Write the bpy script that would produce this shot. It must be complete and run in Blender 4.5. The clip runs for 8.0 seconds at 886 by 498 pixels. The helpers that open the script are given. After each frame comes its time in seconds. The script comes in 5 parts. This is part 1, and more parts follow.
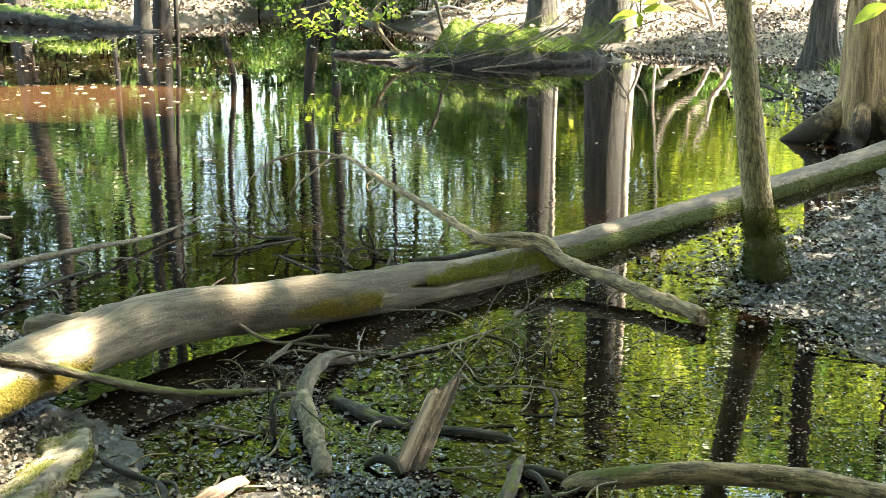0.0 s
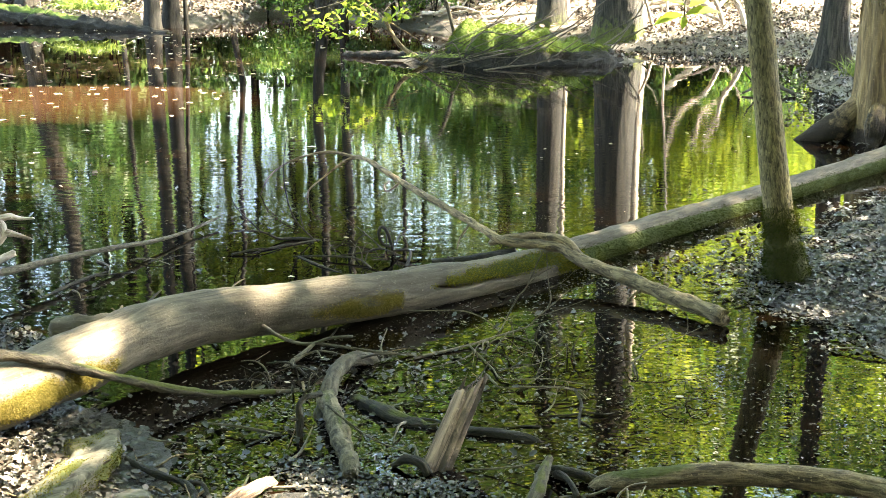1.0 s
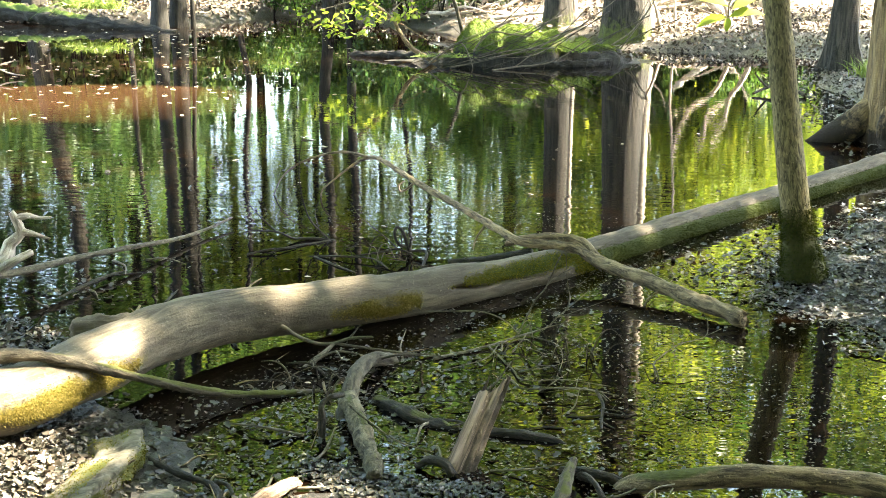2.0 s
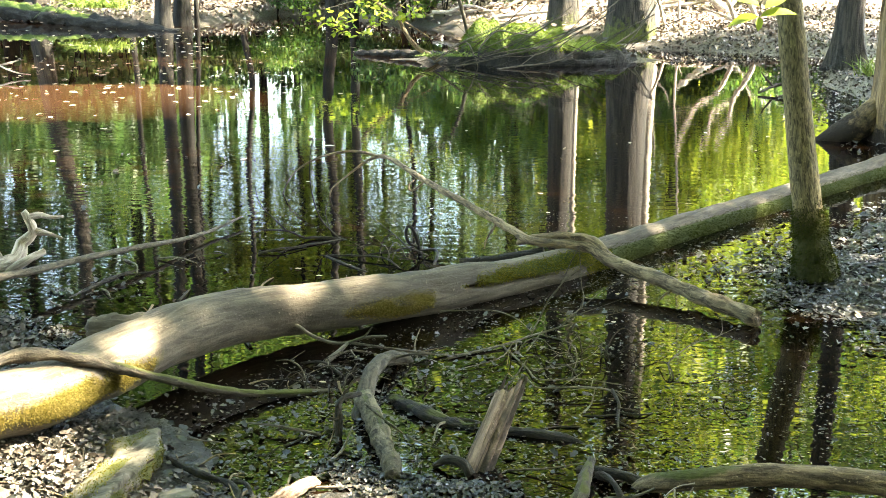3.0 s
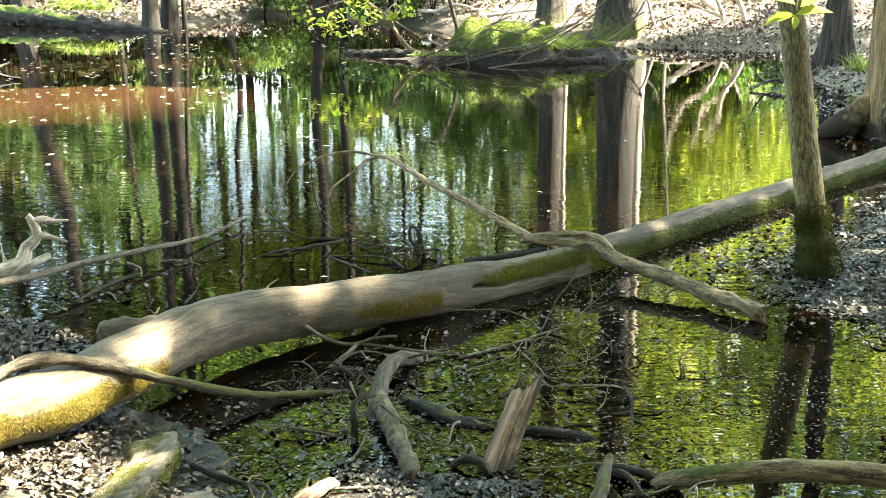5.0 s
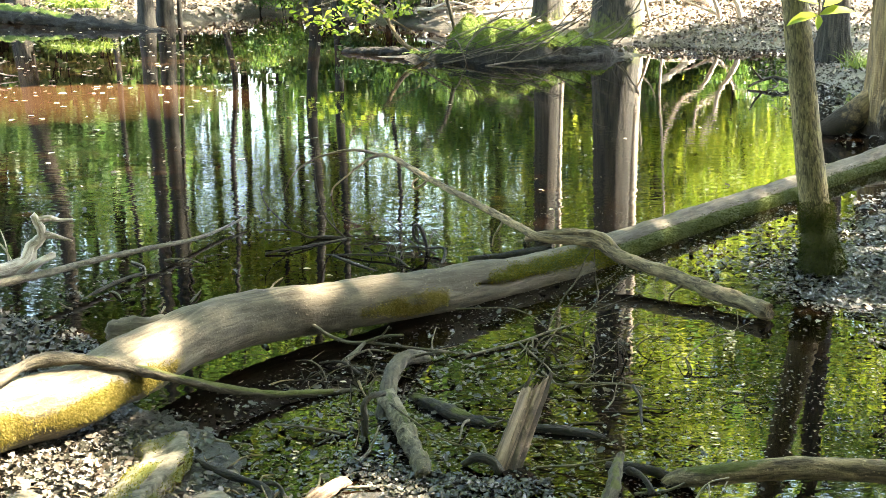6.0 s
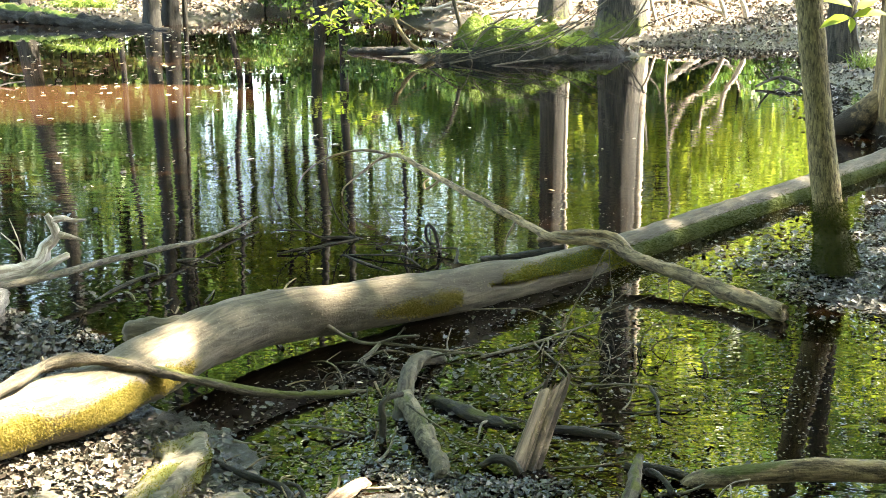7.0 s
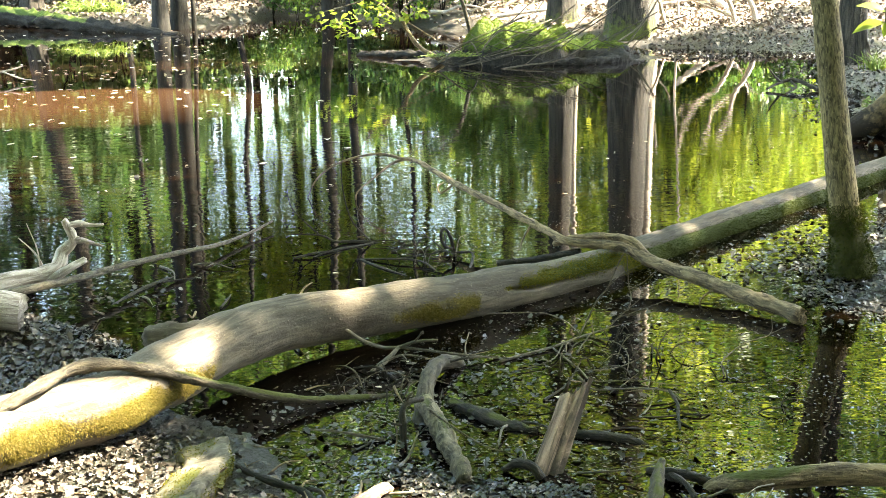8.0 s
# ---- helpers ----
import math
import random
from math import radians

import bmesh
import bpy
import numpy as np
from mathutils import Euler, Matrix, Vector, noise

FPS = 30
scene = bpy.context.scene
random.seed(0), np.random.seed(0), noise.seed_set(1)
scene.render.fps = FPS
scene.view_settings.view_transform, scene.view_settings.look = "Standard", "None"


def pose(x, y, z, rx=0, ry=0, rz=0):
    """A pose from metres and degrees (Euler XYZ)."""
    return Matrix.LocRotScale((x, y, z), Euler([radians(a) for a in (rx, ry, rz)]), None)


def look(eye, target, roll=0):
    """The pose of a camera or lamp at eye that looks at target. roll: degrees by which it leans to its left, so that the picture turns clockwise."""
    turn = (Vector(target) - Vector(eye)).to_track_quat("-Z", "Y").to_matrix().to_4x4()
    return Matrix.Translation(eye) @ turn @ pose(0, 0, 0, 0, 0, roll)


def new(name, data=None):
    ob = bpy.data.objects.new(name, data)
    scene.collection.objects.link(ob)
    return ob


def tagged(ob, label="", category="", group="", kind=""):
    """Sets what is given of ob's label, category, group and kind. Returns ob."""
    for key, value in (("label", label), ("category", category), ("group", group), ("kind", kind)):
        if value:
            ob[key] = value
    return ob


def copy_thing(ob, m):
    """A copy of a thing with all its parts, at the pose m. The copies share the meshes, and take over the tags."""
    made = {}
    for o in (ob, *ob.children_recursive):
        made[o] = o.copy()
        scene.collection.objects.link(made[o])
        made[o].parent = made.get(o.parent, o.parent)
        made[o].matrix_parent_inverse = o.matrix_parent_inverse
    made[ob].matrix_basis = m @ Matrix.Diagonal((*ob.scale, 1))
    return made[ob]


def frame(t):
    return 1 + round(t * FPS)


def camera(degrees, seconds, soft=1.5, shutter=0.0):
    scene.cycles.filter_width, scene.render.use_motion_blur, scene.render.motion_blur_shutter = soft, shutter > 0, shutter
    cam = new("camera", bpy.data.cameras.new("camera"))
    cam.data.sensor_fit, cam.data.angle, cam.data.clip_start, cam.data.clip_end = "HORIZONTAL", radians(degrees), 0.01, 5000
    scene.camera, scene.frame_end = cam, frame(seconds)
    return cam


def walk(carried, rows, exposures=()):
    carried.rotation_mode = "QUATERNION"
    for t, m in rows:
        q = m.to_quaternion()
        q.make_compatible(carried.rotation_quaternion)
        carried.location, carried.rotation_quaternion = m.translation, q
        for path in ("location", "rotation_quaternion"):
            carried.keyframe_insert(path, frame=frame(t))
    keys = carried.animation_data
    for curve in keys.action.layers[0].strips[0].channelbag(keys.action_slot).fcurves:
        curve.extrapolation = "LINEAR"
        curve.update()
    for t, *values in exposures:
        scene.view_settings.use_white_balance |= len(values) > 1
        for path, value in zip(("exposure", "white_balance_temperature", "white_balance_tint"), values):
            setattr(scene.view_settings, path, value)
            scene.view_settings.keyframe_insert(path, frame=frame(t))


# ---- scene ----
cam = camera(40.0, 8.0, soft=0.75)
EXPOSURE = 4.94
KELVIN, TINT = 7650, 5
PATH = [
    (0, (0.167, -0.321, 1.399), (0.111, 1.619, 0.917), -0.0),
    (0.5, (0.14, -0.329, 1.404), (0.078, 1.61, 0.921), -0.0),
    (1, (0.109, -0.328, 1.403), (0.043, 1.612, 0.921), -0.1),
    (1.5, (0.077, -0.325, 1.404), (0.008, 1.615, 0.922), -0.0),
    (3, (0.004, -0.327, 1.406), (-0.069, 1.612, 0.922), -0.0),
    (3.5, (-0.017, -0.327, 1.407), (-0.085, 1.612, 0.922), -0.1),
    (4, (-0.035, -0.331, 1.409), (-0.099, 1.608, 0.923), -0.3),
    (4.5, (-0.056, -0.331, 1.409), (-0.114, 1.608, 0.924), -0.4),
    (6, (-0.124, -0.336, 1.415), (-0.164, 1.603, 0.925), -0.5),
    (6.5, (-0.15, -0.335, 1.417), (-0.191, 1.603, 0.926), -0.5),
    (7, (-0.17, -0.336, 1.42), (-0.214, 1.603, 0.929), -0.5),
    (7.5, (-0.19, -0.337, 1.424), (-0.239, 1.601, 0.934), -0.6),
    (8, (-0.21, -0.336, 1.425), (-0.265, 1.603, 0.939), -0.7),
]
walk(cam, [(t, look(eye, target, roll)) for t, eye, target, roll in PATH], exposures=[(0, EXPOSURE, KELVIN, TINT), (8, EXPOSURE, KELVIN, TINT)])

# ---- light: high sun from the right, broken by the canopy ----
SUN = Vector((0.6, 0.1, 0.79)).normalized()
world = bpy.data.worlds.new("sky")
scene.world = world
world.use_nodes = True
wn = world.node_tree
sky = wn.nodes.new("ShaderNodeTexSky")
sky.sky_type, sky.sun_disc = "NISHITA", False
sky.sun_elevation, sky.sun_rotation = math.asin(SUN.z), math.atan2(SUN.x, SUN.y)
wn.links.new(sky.outputs[0], wn.nodes["Background"].inputs[0])
wn.nodes["Background"].inputs[1].default_value = 0.11
lamp = bpy.data.lights.new("sun", "SUN")
lamp.energy, lamp.angle, lamp.color = 4.2, radians(0.55), (1.0, 0.95, 0.86)
new("sun", lamp).matrix_world = look(SUN * 60, (0, 0, 0))


# ---- materials ----
class Nodes:
    """Short names for building one node material."""

    def __init__(self, name, rough=0.8, spec=0.5):
        self.mat = bpy.data.materials.new(name)
        self.mat.use_nodes = True
        self.t = self.mat.node_tree
        self.bsdf = self.t.nodes["Principled BSDF"]
        self.bsdf.inputs["Roughness"].default_value = rough
        self.bsdf.inputs["Specular IOR Level"].default_value = spec

    def put(self, socket, value):
        if isinstance(value, bpy.types.NodeSocket):
            self.t.links.new(value, socket)
        else:
            socket.default_value = value

    def coords(self, source, scale):
        m = self.t.nodes.new("ShaderNodeMapping")
        m.inputs["Scale"].default_value = scale
        if source == "position":
            out = self.t.nodes.new("ShaderNodeNewGeometry").outputs["Position"]
        else:
            a = self.t.nodes.new("ShaderNodeAttribute")
            a.attribute_name = source
            out = a.outputs["Vector"]
        self.t.links.new(out, m.inputs["Vector"])
        return m.outputs[0]

    def value(self, name):
        a = self.t.nodes.new("ShaderNodeAttribute")
        a.attribute_name = name
        return a.outputs["Fac"]

    def island(self):
        return self.t.nodes.new("ShaderNodeNewGeometry").outputs["Random Per Island"]

    def noise(self, vector, scale=1.0, detail=5.0, rough=0.6, warp=0.0):
        n = self.t.nodes.new("ShaderNodeTexNoise")
        for key, v in (("Scale", scale), ("Detail", detail), ("Roughness", rough), ("Distortion", warp)):
            n.inputs[key].default_value = v
        self.t.links.new(vector, n.inputs["Vector"])
        return n.outputs["Fac"]

    def ramp(self, fac, *stops):
        r = self.t.nodes.new("ShaderNodeValToRGB")
        while len(r.color_ramp.elements) < len(stops):
            r.color_ramp.elements.new(0.5)
        for e, (at, c) in zip(r.color_ramp.elements, stops):
            e.position, e.color = at, (c, c, c, 1) if isinstance(c, float) else (*c, 1)
        self.put(r.inputs[0], fac)
        return r.outputs[0]

    def mix(self, fac, a, b):
        m = self.t.nodes.new("ShaderNodeMix")
        m.data_type = "RGBA"
        self.put(m.inputs[0], fac)
        for socket, v in ((m.inputs[6], a), (m.inputs[7], b)):
            self.put(socket, (*v, 1) if isinstance(v, tuple) else v)
        return m.outputs[2]

    def math(self, kind, a, b=0.0):
        m = self.t.nodes.new("ShaderNodeMath")
        m.operation = kind
        self.put(m.inputs[0], a), self.put(m.inputs[1], b)
        return m.outputs[0]

    def bump(self, height, strength, distance):
        b = self.t.nodes.new("ShaderNodeBump")
        b.inputs["Strength"].default_value, b.inputs["Distance"].default_value = strength, distance
        self.t.links.new(height, b.inputs["Height"])
        self.t.links.new(b.outputs[0], self.bsdf.inputs["Normal"])

    def done(self, color=None, rough=None):
        if color is not None:
            self.put(self.bsdf.inputs["Base Color"], (*color, 1) if isinstance(color, tuple) else color)
        if rough is not None:
            self.put(self.bsdf.inputs["Roughness"], rough)
        return self.mat


def bark_material(name, dark, light, moss=(0.055, 0.058, 0.012), furrow=(42, 42, 6), depth=0.006, rough=0.85, spec=0.25, far_moss=None, stains=0.45):
    """Bark or bare wood, with the grain along the limb, stains, and moss where the mesh says so."""
    n = Nodes(name, rough, spec)
    grain = n.noise(n.coords("grain", furrow), 1.0, 6.0, 0.65, 0.6)
    stain = n.noise(n.coords("grain", (7, 7, 1.6)), 1.0, 4.0, 0.6)
    speck = n.noise(n.coords("grain", (95, 95, 80)), 1.0, 3.0, 0.6)
    color = n.ramp(grain, (0.38, dark), (0.63, light))
    color = n.mix(n.ramp(stain, (0.42, 0.0), (0.7, stains)), color, tuple(c * 0.45 for c in dark))
    color = n.mix(n.ramp(speck, (0.62, 0.0), (0.72, 0.5)), color, tuple(min(1, c * 1.8) for c in light))
    edge = n.math("ADD", n.value("moss"), n.math("MULTIPLY", n.math("SUBTRACT", n.noise(n.coords("grain", (14, 14, 14)), 1.0, 6.0, 0.7), 0.5), 1.1))
    green = n.mix(n.noise(n.coords("grain", (60, 60, 60)), 1.0, 3.0), tuple(c * 0.35 for c in moss), tuple(c * 1.5 for c in moss))
    if far_moss:
        split = n.t.nodes.new("ShaderNodeSeparateXYZ")
        n.t.links.new(n.coords("grain", (1, 1, 1)), split.inputs[0])
        green = n.mix(n.ramp(n.math("MULTIPLY", split.outputs[2], 0.1), (0.27, 0.0), (0.33, 1.0)), green, n.mix(n.noise(n.coords("grain", (60, 60, 60)), 1.0, 3.0), tuple(c * 0.8 for c in far_moss), tuple(c * 1.25 for c in far_moss)))
    color = n.mix(n.ramp(edge, (0.44, 0.0), (0.7, 1.0)), color, green)
    n.bump(n.math("ADD", grain, n.math("MULTIPLY", speck, 0.5)), 0.9, depth)
    return n.done(color)


def leaf_material(name, *stops, rough=0.5, glow=0.0, spec=0.4):
    """Leaves, each of its own shade; glow: how much light they let through."""
    n = Nodes(name, rough, spec)
    shade = n.ramp(n.island(), *stops)
    vein = n.noise(n.coords("position", (30, 30, 30)), 1.0, 3.0)
    color = n.mix(n.ramp(vein, (0.35, 0.0), (0.75, 0.35)), shade, (0.02, 0.02, 0.01))
    n.done(color)
    if glow:
        t = n.t.nodes.new("ShaderNodeBsdfTranslucent")
        m = n.t.nodes.new("ShaderNodeMixShader")
        m.inputs[0].default_value = glow
        n.t.links.new(shade, t.inputs[0])
        n.t.links.new(n.bsdf.outputs[0], m.inputs[1])
        n.t.links.new(t.outputs[0], m.inputs[2])
        n.t.links.new(m.outputs[0], n.t.nodes["Material Output"].inputs[0])
    return n.mat


def water_material():
    """Still pond water, brown with tannin, with faint ripples and a painted sunlit patch."""
    n = Nodes("pond_water", 0.0, 0.5)
    n.bsdf.inputs["IOR"].default_value = 1.333
    silt = n.noise(n.coords("position", (0.5, 0.5, 0.5)), 1.0, 4.0)
    clear = n.ramp(silt, (0.3, (0.002, 0.0011, 0.0006)), (0.7, (0.006, 0.0028, 0.0012)))
    # Shallow patch in sun: the sunlit brown is put into the colour, as an oval.
    sunlit_shoal = n.t.nodes.new("ShaderNodeVectorMath")
    sunlit_shoal.operation = "LENGTH"
    m = n.t.nodes.new("ShaderNodeMapping")
    m.inputs["Location"].default_value, m.inputs["Scale"].default_value = (1.91, -3.25, 0), (0.45, 0.25, 0)
    n.t.links.new(n.t.nodes.new("ShaderNodeNewGeometry").outputs["Position"], m.inputs["Vector"])
    n.t.links.new(m.outputs[0], sunlit_shoal.inputs[0])
    edge = n.math("ADD", sunlit_shoal.outputs["Value"], n.math("MULTIPLY", n.math("SUBTRACT", silt, 0.5), 0.6))
    n.put(n.bsdf.inputs["Base Color"], n.mix(n.ramp(edge, (0.55, 1.0), (1.0, 0.0)), clear, (0.022, 0.011, 0.0054)))
    ripple = n.noise(n.coords("position", (4.0, 13.0, 1)), 1.0, 1.5, 0.5)
    fine = n.noise(n.coords("position", (20.0, 46.0, 1)), 1.0, 1.0, 0.5)
    swell = n.noise(n.coords("position", (0.9, 1.6, 1)), 1.0, 1.0, 0.5)
    calm = n.ramp(n.noise(n.coords("position", (0.3, 0.6, 1)), 1.0, 2.0), (0.35, 0.35), (0.62, 1.0))
    split = n.t.nodes.new("ShaderNodeSeparateXYZ")
    n.t.links.new(n.coords("position", (1, 0.05, 1)), split.inputs[0])
    calm = n.math("MULTIPLY", calm, n.ramp(split.outputs[1], (0.4, 1.0), (0.62, 0.12)))
    waves = n.math("MULTIPLY", n.math("ADD", ripple, n.math("MULTIPLY", fine, 0.1)), calm)
    n.bump(n.math("ADD", waves, n.math("MULTIPLY", swell, 0.6)), 1.0, 0.0017)
    return n.mat


def ground_material():
    """Black mud at the water, brown litter and soil above it."""
    n = Nodes("mud_and_litter", 0.6, 0.4)
    fine = n.noise(n.coords("position", (26, 26, 26)), 1.0, 6.0, 0.7)
    coarse = n.noise(n.coords("position", (2.2, 2.2, 2.2)), 1.0, 4.0)
    mud = n.ramp(fine, (0.3, (0.006, 0.005, 0.004)), (0.7, (0.026, 0.021, 0.016)))
    litter = n.ramp(fine, (0.3, (0.07, 0.045, 0.028)), (0.55, (0.19, 0.14, 0.1)), (0.72, (0.38, 0.3, 0.23)))
    sep = n.t.nodes.new("ShaderNodeSeparateXYZ")
    n.t.links.new(n.t.nodes.new("ShaderNodeNewGeometry").outputs["Position"], sep.inputs[0])
    high = n.math("ADD", sep.outputs[2], n.math("MULTIPLY", n.math("SUBTRACT", coarse, 0.5), 0.16))
    dry = n.ramp(high, (0.13, 0.0), (0.32, 1.0))
    n.bump(n.math("ADD", fine, coarse), 1.0, 0.02)
    return n.done(n.mix(dry, mud, litter), n.ramp(dry, (0.0, 0.45), (1.0, 0.9)))


WATER, GROUND = water_material(), ground_material()
LOG_WOOD = bark_material("weathered_log", (0.044, 0.035, 0.023), (0.115, 0.094, 0.066), moss=(0.085, 0.072, 0.01), furrow=(46, 46, 7), depth=0.006, far_moss=(0.026, 0.036, 0.003), stains=0.85)
GREY_BARK = bark_material("grey_brown_bark", (0.018, 0.015, 0.01), (0.095, 0.078, 0.054), furrow=(60, 60, 14), depth=0.008)
# Near-black: the wood's shade is put into this bark's colour.
SHADED_BARK = bark_material("shaded_trunk_bark", (0.004, 0.0033, 0.0025), (0.02, 0.017, 0.0125), moss=(0.05, 0.06, 0.012), furrow=(45, 45, 7), depth=0.012)
SMALL_BARK = bark_material("sapling_bark", (0.03, 0.023, 0.009), (0.21, 0.17, 0.08), moss=(0.03, 0.03, 0.005), furrow=(115, 115, 26), depth=0.007)
DARK_BARK = bark_material("dark_wet_bark", (0.005, 0.004, 0.003), (0.04, 0.031, 0.02), furrow=(90, 90, 22), depth=0.01, rough=0.8, spec=0.25)
BRANCH = bark_material("bare_branch", (0.036, 0.024, 0.013), (0.25, 0.18, 0.1), furrow=(60, 60, 13), depth=0.012)
TWIG = bark_material("grey_twig", (0.035, 0.028, 0.02), (0.15, 0.125, 0.09), furrow=(150, 150, 40), depth=0.001)
# Bark darkened to the tone of the bank trees' shaded side.
BANK_BARK = bark_material("furrowed_bank_bark", (0.004, 0.0033, 0.0025), (0.048, 0.04, 0.03), moss=(0.06, 0.07, 0.012), furrow=(24, 24, 2.2), depth=0.03)
PALE = bark_material("bleached_wood", (0.17, 0.13, 0.1), (0.46, 0.39, 0.32), furrow=(80, 80, 12), depth=0.004)
FLAKY = bark_material("flaking_pale_bark", (0.02, 0.016, 0.01), (0.17, 0.142, 0.09), furrow=(44, 44, 30), depth=0.014)
SPLIT = bark_material("split_wood", (0.06, 0.038, 0.026), (0.33, 0.22, 0.15), moss=(0.035, 0.024, 0.016), furrow=(75, 75, 6), depth=0.016)
SNAG_WOOD = bark_material("snag_wood", (0.065, 0.042, 0.022), (0.24, 0.165, 0.082), moss=(0.016, 0.01, 0.006), furrow=(30, 30, 3), depth=0.02)
PEAT = bark_material("black_peat", (0.004, 0.0035, 0.0025), (0.02, 0.017, 0.012), moss=(0.05, 0.075, 0.009), furrow=(16, 16, 10), depth=0.04, rough=0.9)
MOSS = leaf_material("moss", (0.0, (0.06, 0.065, 0.008)), (0.6, (0.11, 0.105, 0.012)), (1.0, (0.2, 0.16, 0.02)), rough=0.9, glow=0.5, spec=0.1)
GOLD_MOSS = leaf_material("golden_moss", (0.0, (0.08, 0.07, 0.01)), (0.5, (0.15, 0.118, 0.022)), (1.0, (0.3, 0.23, 0.085)), rough=0.9, glow=0.5, spec=0.1)
DARK_MOSS = leaf_material("dark_moss", (0.0, (0.012, 0.017, 0.0015)), (1.0, (0.04, 0.047, 0.004)), rough=0.9, glow=0.3, spec=0.1)
BOG_MOSS = leaf_material("bog_moss", (0.0, (0.03, 0.055, 0.006)), (0.7, (0.07, 0.1, 0.012)), (1.0, (0.14, 0.15, 0.02)), rough=0.9, glow=0.4, spec=0.1)
GRASS = leaf_material("grass", (0.0, (0.06, 0.11, 0.015)), (1.0, (0.22, 0.27, 0.05)), rough=0.5, glow=0.4)
FOLIAGE = leaf_material("green_leaves", (0.0, (0.05, 0.115, 0.024)), (0.6, (0.1, 0.19, 0.034)), (1.0, (0.2, 0.27, 0.05)), rough=0.45, glow=0.55)
# The green leaves again, darker: shade of the wood put into their colour.
SHADE_LEAF = leaf_material("shaded_green_leaves", (0.0, (0.035, 0.08, 0.026)), (0.6, (0.07, 0.14, 0.036)), (1.0, (0.13, 0.19, 0.045)), rough=0.45, glow=0.5)
YOUNG = leaf_material("young_leaves", (0.0, (0.12, 0.19, 0.02)), (0.6, (0.22, 0.28, 0.03)), (1.0, (0.34, 0.36, 0.05)), rough=0.45, glow=0.6)
WET_LEAF = leaf_material("wet_leaves", (0.0, (0.004, 0.004, 0.0035)), (0.55, (0.013, 0.0115, 0.009)), (0.88, (0.045, 0.038, 0.03)), (1.0, (0.13, 0.105, 0.078)), rough=0.42, spec=0.35)
DRY_LEAF = leaf_material("dry_leaves", (0.0, (0.06, 0.04, 0.028)), (0.5, (0.2, 0.14, 0.1)), (1.0, (0.46, 0.38, 0.31)), rough=0.75)
DAMP_LEAF = leaf_material("damp_leaves", (0.0, (0.01, 0.008, 0.006)), (0.45, (0.05, 0.037, 0.028)), (0.8, (0.1, 0.077, 0.062)), (1.0, (0.17, 0.138, 0.117)), rough=0.55, spec=0.3)
PALE_LEAF = leaf_material("pale_floating_leaves", (0.0, (0.2, 0.13, 0.06)), (1.0, (0.55, 0.48, 0.36)), rough=0.6)


# ---- mesh tools ----
def smooth_line(points, step):
    """Points (x, y, z, r), carried through smoothly at about that step."""
    p = np.array(points, float)
    p = np.vstack([2 * p[0] - p[1], p, 2 * p[-1] - p[-2]])
    out = []
    for i in range(1, len(p) - 2):
        n = max(1, int(np.linalg.norm(p[i + 1, :3] - p[i, :3]) / step))
        for k in range(n):
            u = k / n
            out.append(0.5 * (2 * p[i] + (p[i + 1] - p[i - 1]) * u + (2 * p[i - 1] - 5 * p[i] + 4 * p[i + 1] - p[i + 2]) * u * u
                              + (3 * p[i] - p[i - 1] - 3 * p[i + 1] + p[i + 2]) * u**3))
    return np.array(out + [p[-2]])


